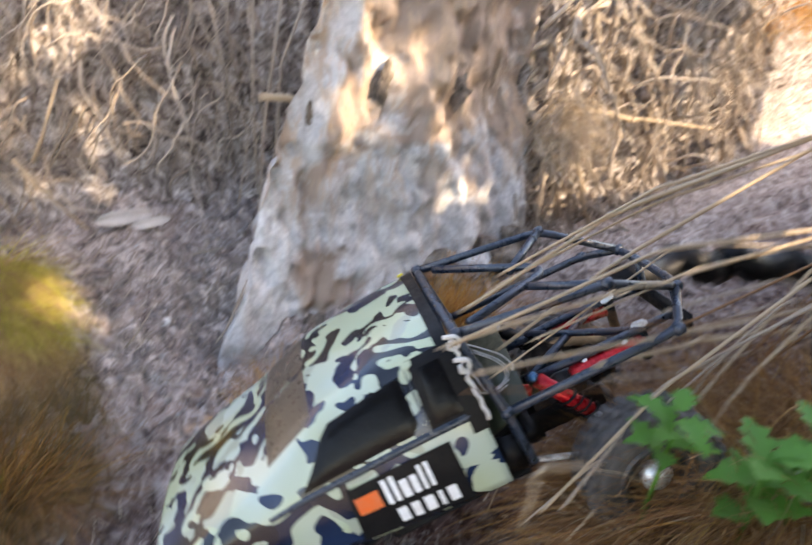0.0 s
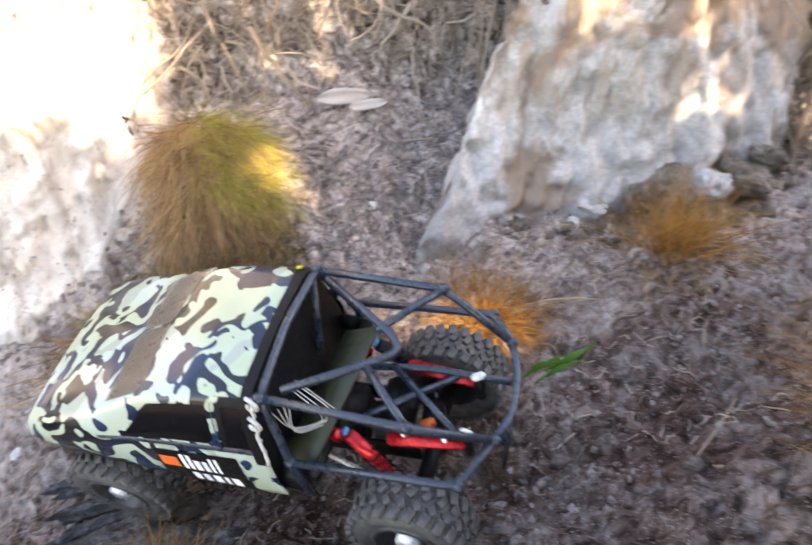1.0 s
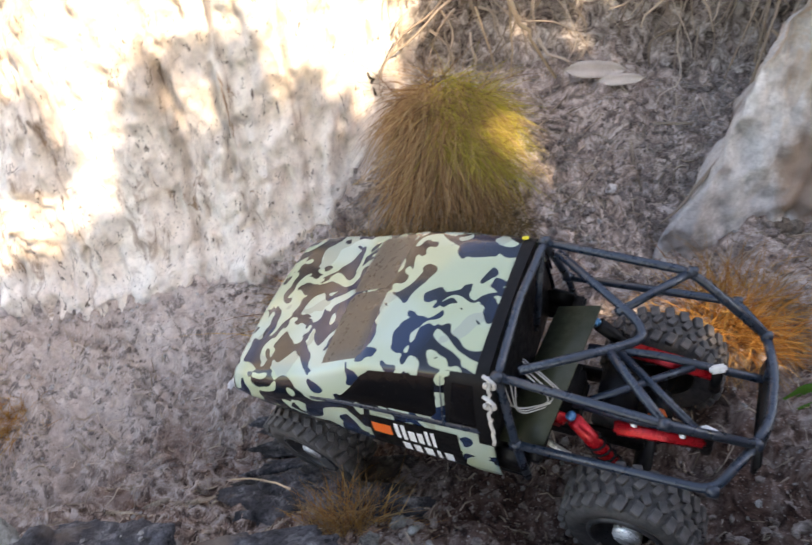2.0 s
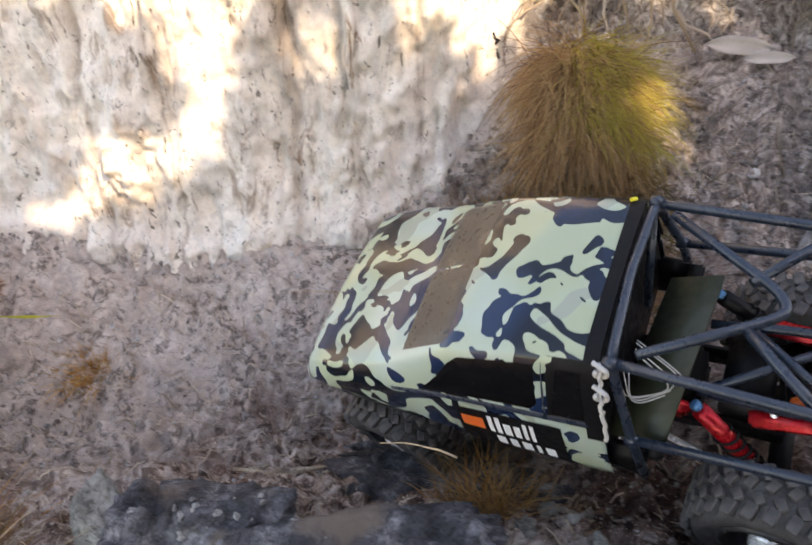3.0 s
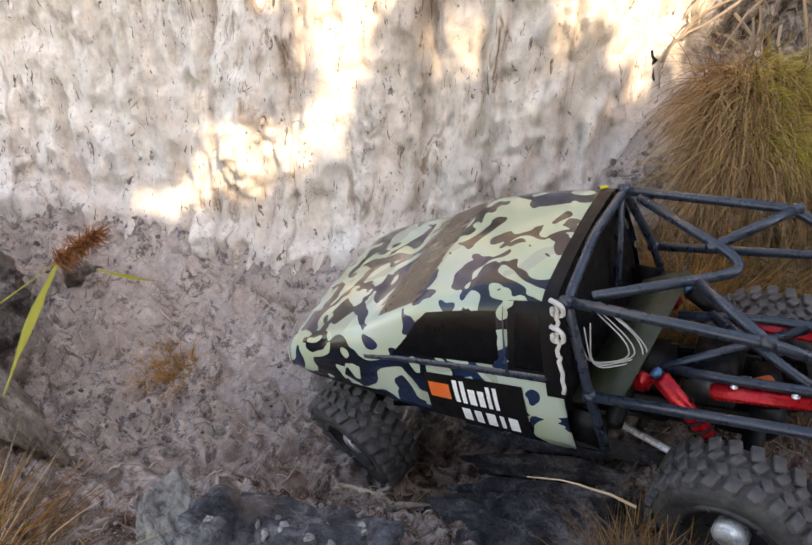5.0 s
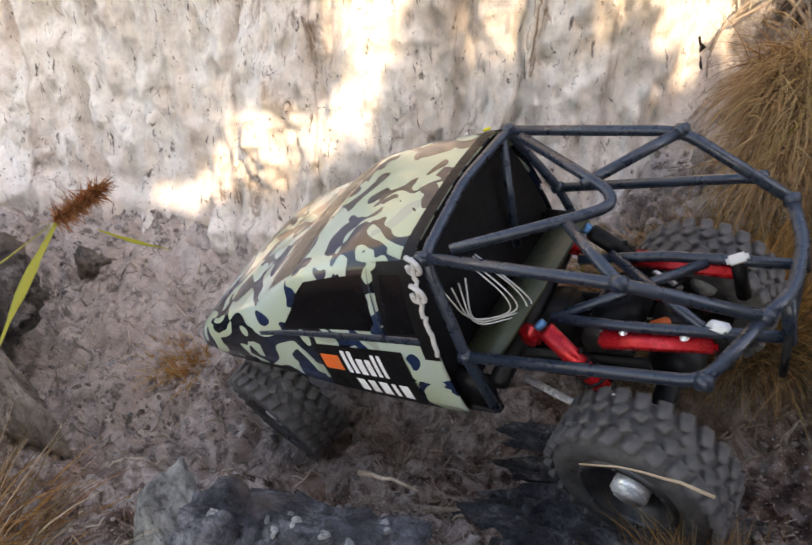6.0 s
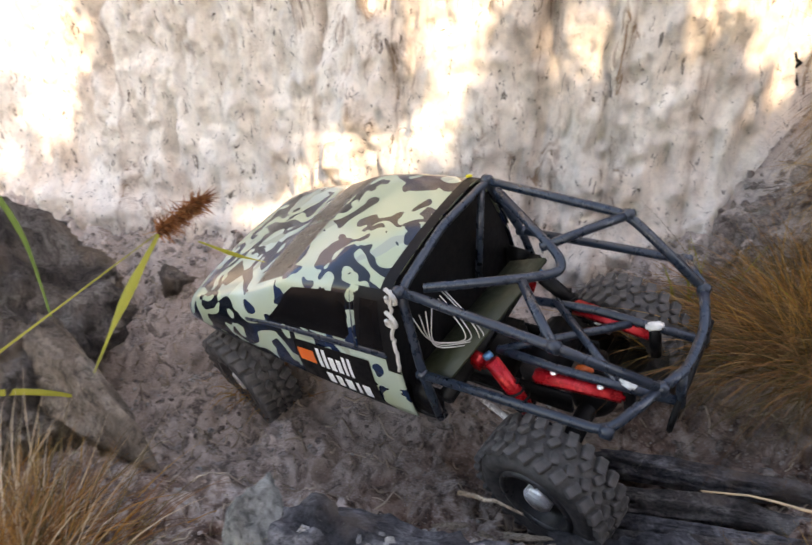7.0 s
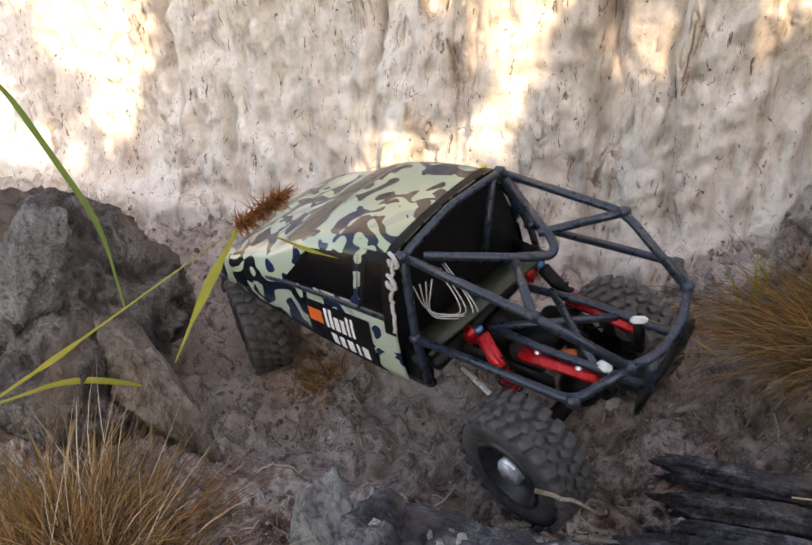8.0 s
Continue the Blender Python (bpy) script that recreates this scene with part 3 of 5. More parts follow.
def build_rocks():
    build_outcrop()
    boulder("boulder", (-0.955, -0.02, -0.035), (0.215, 0.16, 0.145), (0, 14, 12), DARK_ROCK,
            "large dark grey-brown boulder closing the gully", 0.17, 5, 6, cuts=6)
    boulder("boulder", (-0.80, -0.115, -0.055), (0.085, 0.10, 0.095), (10, 24, -30), DARK_ROCK,
            "rough brown boulder leaning on a larger one", 0.20, 9, 6, cuts=6)
    # added slab, its pale colour gives the sky's reflection on the boulder's top
    boulder("boulder", (-0.848, -0.100, 0.080), (0.046, 0.030, 0.100), (0, 24, 20), SKY_SHEEN_SLAB,
            "pale grey slab added on a dark boulder as its sky sheen", 0.2, 11, 5)
    boulder("boulder", (-0.710, -0.098, -0.022), (0.105, 0.034, 0.042), (0, 38, -14), BROWN_ROCK,
            "long brown rock rib below the boulder", 0.16, 12, 6)
    boulder("stone", (-0.468, -0.180, -0.045), (0.028, 0.032, 0.054), (-12, 6, 20), GREY_STONE,
            "upright smooth grey stone in the soil", 0.12, 14, 5)
    boulder("stone", (-0.415, -0.200, -0.035), (0.055, 0.045, 0.052), (10, 0, 40), SLATE,
            "rough blue-grey stone in the soil", 0.2, 17, 5)
    boulder("rock_ledge", (-0.235, -0.262, 0.045), (0.150, 0.055, 0.052), (-6, -14, 4), SLATE,
            "long flat blue-grey rock ledge speckled white", 0.16, 19, 6)
    for x, y, r in ((-0.052, -0.178, 0.011), (-0.072, -0.215, 0.014), (-0.035, -0.200, 0.008), (-0.10, -0.232, 0.010), (-0.02, -0.225, 0.009)):
        boulder("stone", gz(x, y, r * 0.3), (r, r * 0.8, r * 0.6), (15, 25, x * 4000), GREY_STONE, "small pale grey stone beside dry grass", 0.25, int(r * 9000), 4)
    boulder("rock_ledge", (-0.345, -0.195, -0.020), (0.105, 0.050, 0.046), (0, -12, -4), SLATE,
            "broken blue-grey rock with white chips", 0.2, 25, 5)
    boulder("rock_ledge", (-0.115, -0.128, -0.062), (0.135, 0.062, 0.055), (0, -3, -8), SLATE,
            "dark flat-topped rock ledge beside the wheel track", 0.22, 27, 6, flat_top=True)
    for k, (x, y, z, w) in enumerate(((-0.165, 0.012, -0.050, 0.012), (-0.155, -0.020, -0.055, 0.012), (-0.165, -0.046, -0.058, 0.010), (-0.150, -0.070, -0.050, 0.014), (-0.215, -0.090, -0.062, 0.012))):
        boulder("rock_ledge", (x, y, z), (0.115, w, 0.019), (12 - 8 * k, -9, -7 + 3 * k), BLACK_ROCK if k % 2 else SLATE,
                "narrow dark layered rock strip in the wheel track", 0.22, 28 + k, 5, flat_top=True, group="rock strips in the wheel track")
    for x, y, r, a in ((-0.352, -0.078, 0.019, 15), (-0.318, -0.088, 0.012, -25), (-0.285, -0.098, 0.022, 5), (-0.235, -0.075, 0.014, 30)):
        boulder("splinter", gz(x, y, 0.006), (r, 0.004, 0.003), (10, -8, a), STRAW_WOOD, "small pale splinter of wood on the soil", 0.3, int(r * 4000), 3, "splinter", "pale splinters")
    rng = np.random.default_rng(4)
    bpy.context.view_layer.update()
    deps = bpy.context.evaluated_depsgraph_get()
    for n in range(26):
        x, y = rng.normal(-0.340, 0.040), rng.normal(-0.205, 0.018)
        r = rng.uniform(0.0014, 0.0048)
        top = scene.ray_cast(deps, Vector((x, y, 0.5)), Vector((0, 0, -1)))[1]
        boulder("pebble", (x, y, top.z + r * 0.2), (r, r * 0.8, r * 0.7), (rng.uniform(0, 90), 0, rng.uniform(0, 180)),
                WHITE_STONE, "small angular white stone chip", 0.45, 30 + n, 2, "pebble", "white chips on the ledge")
    for x, y, r in ((-0.03, 0.19, 0.016), (0.45, 0.13, 0.012), (0.52, 0.17, 0.015), (-0.30, 0.10, 0.010), (0.30, 0.20, 0.014), (0.24, 0.30, 0.012)):
        boulder("stone", (x, y, float(ground_height(x, y)) + r * 0.3), (r, r * 0.8, r * 0.7), (20, 40, n * 9), PALE_ROCK,
                "small pale stone lying in the soil", 0.2, int(x * 100) + 90, 4)
    boulder("stone", (-0.805, 0.150, -0.036), (0.026, 0.024, 0.021), (0, 20, 0), DARK_ROCK, "round dark lump of earth in the slope", 0.3, 77, 4)


def scatter(name, count, region, sizes, material, label, seed, lift=0.25, wall=False):
    """Many small lumps of one kind, joined."""
    rng = np.random.default_rng(seed)
    ico = bmesh.new()
    bmesh.ops.create_icosphere(ico, subdivisions=1, radius=1)
    base = np.array([v.co[:] for v in ico.verts])
    tris = np.array([[v.index for v in f.verts] for f in ico.faces])
    ico.free()
    x0, x1, y0, y1 = region
    x, y = rng.uniform(x0, x1, count), rng.uniform(y0, y1, count)
    keep = fbm(x * 9, y * 9, 0 * x, 2, seed) > -0.25
    x, y = x[keep], y[keep]
    r = sizes[0] * (sizes[1] / sizes[0]) ** (rng.uniform(0, 1, len(x)) ** 2.2)
    z = ground_height(x, y) + r * lift
    verts = base[None] * (1 + 0.35 * rng.uniform(-1, 1, (len(x), len(base), 1))) * r[:, None, None] * rng.uniform(0.6, 1.2, (len(x), 1, 3))
    verts = verts + np.stack([x, y, z], -1)[:, None]
    faces = (tris[None] + (np.arange(len(x)) * len(base))[:, None, None]).reshape(-1, 3)
    me = bpy.data.meshes.new(name)
    me.from_pydata(verts.reshape(-1, 3).tolist(), [], faces.tolist())
    tagged(part(name, me, material), label, "soil", kind="stuff")


# ---- grass, stalks, roots, leaves ----
def blades(count, rng, root, way, length, width, droop, bend=5, spin=0.25):
    """Narrow arched blades. root and way give a start and a first direction for each."""
    verts, faces = [], []
    for n in range(count):
        p, d = Vector(root(n)), Vector(way(n)).normalized()
        ln = length * rng.uniform(0.55, 1.15)
        wd = width * rng.uniform(0.6, 1.25)
        side = d.cross(Vector((rng.normal(), rng.normal(), rng.normal()))).normalized()
        fall = droop * rng.uniform(0.5, 1.5)
        curl = Vector((rng.normal(), rng.normal(), 0)) * spin
        k = len(verts)
        for s in range(bend + 1):
            u = s / bend
            w = wd * (1 - u * 0.92)
            verts += [tuple(p - side * w / 2), tuple(p + side * w / 2)]
            if s:
                a = k + 2 * s
                faces.append((a - 2, a - 1, a + 1, a))
            d = (d + (Vector((0, 0, -fall)) + curl) / bend).normalized()
            p = p + d * ln / bend
    return verts, faces


def blade_part(name, data, material, parent, label=""):
    me = bpy.data.meshes.new(name)
    me.from_pydata(data[0], [], data[1])
    return tagged(part(name, me, material, parent, label), kind="stuff")


def tuft(at, spec, label, category="grass tuft", name="grass_tuft", group=""):
    """A grass tuft: an Empty at its base with one mesh for each colour of blade."""
    base = new(name)
    base.location = at
    tagged(base, label, category, group)
    for n, (pname, material, count, spread_r, lean, up, length, width, droop, seed) in enumerate(spec):
        rng = np.random.default_rng(seed)
        where = rng.normal(size=(count, 3)) * np.array(spread_r)

        def way(i):
            out = Vector((where[i][0], where[i][1], 0)) * 9
            return out + Vector(lean) + Vector((rng.normal() * 0.3, rng.normal() * 0.3, up + rng.normal() * 0.2))

        blade_part(pname, blades(count, rng, lambda i: tuple(where[i]), way, length, width, droop), material, base)
    return base


SPRING = []


def build_grass():
    # the big tuft that hangs over the mound
    big = new("grass_tuft")
    big.location = (-0.015, 0.345, 0.215)
    tagged(big, "large drooping tuft of dry brown grass, yellow-green at one side", "grass tuft")
    rng = np.random.default_rng(2)
    n1 = 3600
    w1 = np.stack([rng.uniform(-0.040, 0.085, n1), rng.uniform(-0.09, 0.03, n1), np.zeros(n1)], -1)
    w1[:, 2] = 0.026 - 9.5 * (w1[:, 0] - 0.02) ** 2 - 4 * np.clip(-w1[:, 1], 0, 1) ** 2 - 0.7 * np.clip(-w1[:, 1], 0, 1)
    blade_part("dry_grass", blades(n1, rng, lambda i: tuple(w1[i]), lambda i: (w1[i][0] * 8 - 0.2 + 0.35 * rng.normal(), -0.7 + w1[i][1] * 3 + 0.3 * rng.normal(), 0.35 + 0.4 * rng.normal()),
                                    0.110, 0.0016, 1.7, 6, 0.35), DRY, big)
    n2 = 1700
    w2 = np.stack([rng.uniform(0.005, 0.105, n2), rng.uniform(-0.08, 0.03, n2), np.zeros(n2)], -1)
    w2[:, 2] = 0.024 - 5.0 * (w2[:, 0] - 0.01) ** 2 - 0.7 * np.clip(-w2[:, 1], 0, 1)
    blade_part("green_grass", blades(n2, rng, lambda i: tuple(w2[i]), lambda i: (0.45 + 0.4 * rng.normal(), -0.6 + w2[i][1] * 3 + 0.3 * rng.normal(), 0.6 + 0.4 * rng.normal()),
                                      0.085, 0.0014, 1.5, 6, 0.35), GREEN, big)
    n3 = 2200
    w3 = np.stack([rng.uniform(-0.13, 0.13, n3), rng.uniform(-0.19, -0.07, n3), np.zeros(n3)], -1)
    w3[:, 2] = [float(v) for v in ground_height(w3[:, 0] - 0.015, w3[:, 1] + 0.345) - 0.215 - 0.004]
    blade_part("skirt_grass", blades(n3, rng, lambda i: tuple(w3[i]), lambda i: (0.25 * rng.normal(), -0.6, 0.55 + 0.3 * rng.normal()),
                                      0.075, 0.0015, 1.7, 5, 0.25), OLIVE, big)
    # upright blades in front of its foot
    tuft(gz(-0.175, 0.225, 0.0), [("green_grass", REED, 16, (0.012, 0.008, 0), (0, -0.1, 0), 1.0, 0.075, 0.004, 0.25, 12),
                                  ("dry_grass", DRY, 260, (0.03, 0.025, 0), (-0.1, -0.5, 0), 0.6, 0.05, 0.0014, 1.2, 13)],
         "thin tuft of dry grass with upright green blades")
    tuft(gz(-0.045, 0.140), [("rust_grass", RUST, 520, (0.050, 0.025, 0), (0.0, -0.15, 0), 1.2, 0.130, 0.0014, 0.8, 30),
                            ("dry_grass", DEAD, 1500, (0.055, 0.035, 0), (-0.2, -0.35, 0), 0.9, 0.125, 0.0015, 1.2, 14),
                            ("olive_grass", OLIVE, 2000, (0.058, 0.035, 0), (-0.25, -0.35, 0), 0.8, 0.115, 0.0015, 1.2, 15),
                            ("green_grass", REED, 6, (0.03, 0.02, 0), (0, -0.1, 0), 1.2, 0.12, 0.0045, 0.2, 16)],
         "spreading tuft of brown and olive grass below the bank")
    tuft(gz(0.335, 0.045), [("rust_grass", RUST, 800, (0.03, 0.03, 0), (0.1, -0.3, 0), 0.9, 0.085, 0.0015, 1.0, 17),
                            ("dry_grass", DRY, 500, (0.045, 0.03, 0), (0.2, -0.5, 0), 0.4, 0.08, 0.0015, 1.6, 18)],
         "sunlit tuft of orange dry grass")
    tuft(gz(0.620, 0.060), [("rust_grass", RUST, 460, (0.028, 0.02, 0), (0.0, -0.2, 0), 1.3, 0.130, 0.0013, 0.7, 19),
                           ("dry_grass", DRY, 500, (0.06, 0.05, 0), (0.0, -0.5, 0), 0.5, 0.08, 0.0012, 1.2, 20)],
         "wispy tuft of rust-red grass below the rock face")
    tuft(gz(-0.625, 0.075), [("rust_grass", RUST, 520, (0.022, 0.020, 0), (0, -0.3, 0), 0.7, 0.038, 0.0012, 1.1, 21)], "small wispy tuft of brown grass on bare soil")
    tuft(gz(-0.100, -0.175, 0.002), [("dry_grass", DRY, 420, (0.022, 0.018, 0), (0, -0.1, 0), 0.9, 0.055, 0.0012, 0.9, 22), ("rust_grass", RUST, 200, (0.02, 0.016, 0), (0, 0, 0), 0.9, 0.05, 0.0012, 0.9, 53)], "small tuft of dry grass on the rocky lip")
    tuft(gz(-0.645, -0.265, 0.0), [("dry_grass", DEAD, 1000, (0.04, 0.035, 0), (0.1, 0.1, 0), 0.9, 0.085, 0.0014, 1.0, 23),
                                 ("olive_grass", OLIVE, 300, (0.045, 0.035, 0), (-0.1, 0.1, 0), 1.1, 0.11, 0.0014, 0.8, 24),
                                 ("rust_grass", RUST, 420, (0.045, 0.035, 0), (0.1, 0, 0), 0.9, 0.085, 0.0014, 0.9, 29),
                                 ("straw_grass", STRAW, 130, (0.04, 0.03, 0), (0, 0, 0), 1.1, 0.12, 0.0016, 0.7, 25)],
         "thick tuft of brown and olive grass beside the boulder")
    for k, (x, y, n, ln) in enumerate(((0.465, -0.425, 1500, 0.150), (0.525, -0.470, 1500, 0.150), (0.575, -0.410, 1500, 0.150), (0.415, -0.470, 700, 0.105), (0.640, -0.440, 900, 0.160))):
        SPRING.append(tuft(gz(x, y, -0.005), [("dry_grass", DEAD, n, (0.032, 0.024, 0), (-0.55, 0.15, 0), 0.55, ln, 0.0016, 1.3, 50 + 4 * k),
                                ("rust_grass", RUST, n // 6, (0.03, 0.024, 0), (-0.5, 0.15, 0), 0.5, ln, 0.0015, 1.2, 51 + 4 * k),
                                ("straw_grass", STRAW, 40, (0.03, 0.024, 0), (-0.7, 0.1, 0), 0.5, ln * 1.25, 0.0018, 1.1, 52 + 4 * k)],
             "matted tuft of dead red-brown grass leaning down the near slope", group="dead grass on the near slope"))


def strap(points, width, material, name, label, parent, shift, twist=0.4):
    """One long leaf with a keel, folded along its middle."""
    bm = bmesh.new()
    pts = [shift @ p for p in rounded(points, 0.03, 5)]
    rows = []
    for n, p in enumerate(pts):
        way = (pts[min(n + 1, len(pts) - 1)] - pts[max(n - 1, 0)]).normalized()
        side = way.cross(Vector((0.25, -1, twist))).normalized()
        fold = way.cross(side)
        u = n / (len(pts) - 1)
        w = width * min(1.0, 0.35 + 2.2 * u) * (1 - max(0, u - 0.55) / 0.45 * 0.9)
        rows.append([bm.verts.new(p + side * w / 2 + fold * w * 0.12), bm.verts.new(p - fold * w * 0.1), bm.verts.new(p - side * w / 2 + fold * w * 0.12)])
    for a, b in zip(rows, rows[1:]):
        bm.faces.new((a[0], a[1], b[1], b[0]))
        bm.faces.new((a[1], a[2], b[2], b[1]))
    ob = part(name, bm, material, parent, label)
    return ob


def build_straps():
    reed = new("reed_clump")
    reed.location = (-0.80, -0.215, -0.03)
    tagged(reed, "clump of long yellow-green grass blades by the boulder", "reed")
    shift = Matrix.Translation((0.80, 0.215, 0.03))
    strap([(-0.80, -0.215, 0.000), (-0.70, -0.19, 0.070), (-0.538, -0.145, 0.188)], 0.0050, REED, "grass_blade", "long yellow-green grass blade rising across the boulder", reed, shift)
    strap([(-0.538, -0.145, 0.188), (-0.545, -0.18, 0.155), (-0.552, -0.212, 0.114)], 0.0070, REED, "grass_blade", "yellow grass blade folded down at its tip", reed, shift)
    strap([(-0.700, -0.118, 0.076), (-0.728, -0.100, 0.145), (-0.806, -0.100, 0.262), (-0.93, -0.12, 0.36)], 0.006, GREEN_REED, "grass_blade", "arching green grass blade", reed, shift)
    strap([(-0.775, -0.205, 0.012), (-0.74, -0.16, 0.018), (-0.700, -0.120, -0.004), (-0.68, -0.10, -0.03)], 0.006, REED, "grass_blade", "yellow-green grass blade bent over", reed, shift)
    strap([(-0.80, -0.215, -0.02), (-0.79, -0.215, 0.02), (-0.785, -0.20, 0.07)], 0.010, LEAF, "grass_blade", "short green grass blade", reed, shift)
    strap([(-0.512, -0.14, 0.182), (-0.50, -0.12, 0.165), (-0.485, -0.105, 0.155)], 0.003, REED, "grass_blade", "short side leaf of a grass blade", reed, shift)
    rng = np.random.default_rng(28)
    spine = [Vector((-0.540, -0.146, 0.187)).lerp(Vector((-0.505, -0.138, 0.212)), u) + Vector((0.80, 0.215, 0.03)) for u in np.linspace(0, 1, 260)]
    blade_part("seed_head", blades(760, rng, lambda i: tuple(spine[i * 13 % 260]), lambda i: (0.8 + 0.5 * rng.normal(), 0.5 * rng.normal(), 0.45 + 0.5 * rng.normal()),
                                   0.0135, 0.0015, 0.3, 3, 0.2), SEED, reed, "rusty brown feathery seed head")
    weed = new("weed")
    weed.location = gz(0.345, -0.075)
    tagged(weed, "low weed with broad green leaves beside the track", "plant")
    back = Matrix.Translation(-weed.location)
    for k, (x, y) in enumerate(((0.335, -0.075), (0.352, -0.068), (0.345, -0.085), (0.36, -0.08))):
        z = float(ground_height(x, y))
        strap([(x, y, z), (x + 0.015 + k * 0.006, y - 0.005, z + 0.022), (x + 0.05 + 0.01 * k, y - 0.01 + 0.01 * k, z + 0.025 - 0.006 * k)], 0.011, LEAF, "leaf", "", weed, back)


def leafy(at, seed, size, label, turn=0.0):
    """A weed: stem with lobed leaves."""
    base = new("weed")
    base.location = at
    tagged(base, label, "plant")
    rng = np.random.default_rng(seed)
    part("stem", tube([(0, 0, -0.09), (0.004, 0.0, 0.02), (0.0, 0.004, size * 1.6)], 0.0022, 6, taper=0.5), LEAF, base)
    for n in range(11):
        a = turn + n * 2.4 + rng.uniform(-0.3, 0.3)
        z = size * (0.2 + 0.13 * n)
        bm = bmesh.new()
        ln, rows = size * rng.uniform(0.7, 1.1), []
        tip = rng.uniform(-0.5, 0.3)
        for s in range(9):
            u = s / 8
            lobe = 1.0 if s % 2 else 0.55
            w = size * 0.34 * math.sin(math.pi * min(1, 0.12 + u * 0.9)) * lobe
            zz = z + ln * (0.35 * u + tip * u * u)
            c, sn = math.cos(a), math.sin(a)
            x = 0.1 * ln + ln * u
            rows.append([bm.verts.new((x * c - w * sn * q, x * sn + w * c * q, zz + abs(q) * w * 0.35)) for q in (-1, 0, 1)])
        for r0, r1 in zip(rows, rows[1:]):
            bm.faces.new((r0[0], r0[1], r1[1], r1[0]))
            bm.faces.new((r0[1], r0[2], r1[2], r1[1]))
        part("leaf", bm, LEAF, base)
    return base


def stick(points, radius, label, material=None, taper=0.5, name="twig", group=""):
    rng = np.random.default_rng(int(abs(points[0][0]) * 1e4) % 997)
    pts = rounded(points, 0.02, 3)
    pts = [p + Vector(rng.normal(0, radius * 0.35, 3)) for p in pts]
    return tagged(part(name, tube(pts, radius, 7, taper=taper), material or STRAW), label, "twig", group)


STALKS = []
SWEPT = []


def build_sticks():
    stick([(-0.312, -0.197, 0.080), (-0.294, -0.199, 0.081), (-0.275, -0.202, 0.082)], 0.0015, "short pale split stick lying on the rock ledge", STRAW_WOOD)
    stick([(-0.13, -0.215, 0.135), (-0.155, -0.20, 0.128), (-0.19, -0.19, 0.115)], 0.0009, "thin pale stalk on dry grass")
    stick([(0.30, 0.40, 0.150), (0.37, 0.405, 0.142), (0.425, 0.40, 0.146)], 0.003, "thin brown stick lying below the roots", ROOT)
    stick([(0.39, 0.275, 0.18), (0.33, 0.255, 0.10), (0.30, 0.245, 0.07)], 0.003, "thin dark stick leaning in the cleft", ROOT)
    stick([(0.165, 0.24, 0.115), (0.19, 0.235, 0.145), (0.215, 0.24, 0.175)], 0.0016, "thin twig standing in crumbled soil", ROOT)
    stick([(0.39, 0.01, 0.105), (0.43, 0.0, 0.112), (0.47, -0.01, 0.105)], 0.0018, "dry stalk lying on soil")
    stick([(0.385, -0.285, 0.155), (0.44, -0.31, 0.165), (0.52, -0.33, 0.17)], 0.0018, "long dry stalk lying on the near slope")
    stick([(0.355, -0.30, 0.14), (0.40, -0.285, 0.16), (0.45, -0.26, 0.20)], 0.0014, "dry stalk rising from the near slope")
    # dry stalks that lie over the truck at first and spring back
    g = "dry stalks over the near slope"
    rows = [((0.27, -0.345, 0.470), (0.45, -0.36, 0.500), (0.75, -0.40, 0.470), 0.0022),
            ((0.395, -0.37, 0.42), (0.55, -0.37, 0.385), (0.80, -0.37, 0.310), 0.0032),
            ((0.28, -0.36, 0.455), (0.42, -0.38, 0.440), (0.66, -0.40, 0.400), 0.0020),
            ((0.32, -0.30, 0.455), (0.44, -0.32, 0.515), (0.70, -0.36, 0.560), 0.0026),
            ((0.33, -0.40, 0.330), (0.45, -0.40, 0.400), (0.62, -0.41, 0.455), 0.0020),
            ((0.36, -0.41, 0.290), (0.50, -0.40, 0.350), (0.70, -0.38, 0.430), 0.0022),
            ((0.42, -0.42, 0.270), (0.55, -0.41, 0.350), (0.78, -0.40, 0.430), 0.0026),
            ((0.30, -0.41, 0.340), (0.302, -0.41, 0.375), (0.304, -0.408, 0.400), 0.0018)]
    for a, b, c, r in rows:
        foot = Vector(c) + Vector((0.22, 0.02, -0.14))
        STALKS.append(stick([foot, c, b, a], r, "long pale dry stalk bent over the slope", taper=0.6, name="dry_stalk", group=g))
    rng = np.random.default_rng(19)
    for k in range(18):
        a, b, c, r = rows[k % 6]
        lift, slide = rng.uniform(-0.05, 0.02), rng.uniform(-0.01, 0.09)
        a, b, c = (Vector(p) + Vector((slide, rng.normal(0, 0.012), lift + rng.normal(0, 0.015))) for p in (a, b, c))
        STALKS.append(stick([c + Vector((0.22, 0.02, -0.14)), c, b, a], r * rng.uniform(0.45, 0.9), "thin dry stalk bent over the slope", (STRAW, ROOT, DEAD)[k % 3], taper=0.6, name="dry_stalk", group=g))
    bough = wander(np.random.default_rng(4), (0.52, -0.28, 0.40), (1, 0, -0.1), 0.5, 8, 0.1, (0, 0, -0.1))
    STALKS.append(stick(bough, 0.016, "dark burnt branch lying over the slope", BLACK, 1.3, "branch"))
    SWEPT.append(leafy((0.462, -0.486, 0.320), 3, 0.046, "bright green lobed weed on the near slope", 0.4))
    SWEPT.append(leafy((0.415, -0.432, 0.365), 5, 0.032, "small green lobed weed among dry stalks", 1.4))
    SWEPT.append(leafy((0.500, -0.500, 0.340), 6, 0.040, "green lobed weed under dry stalks", 2.2))


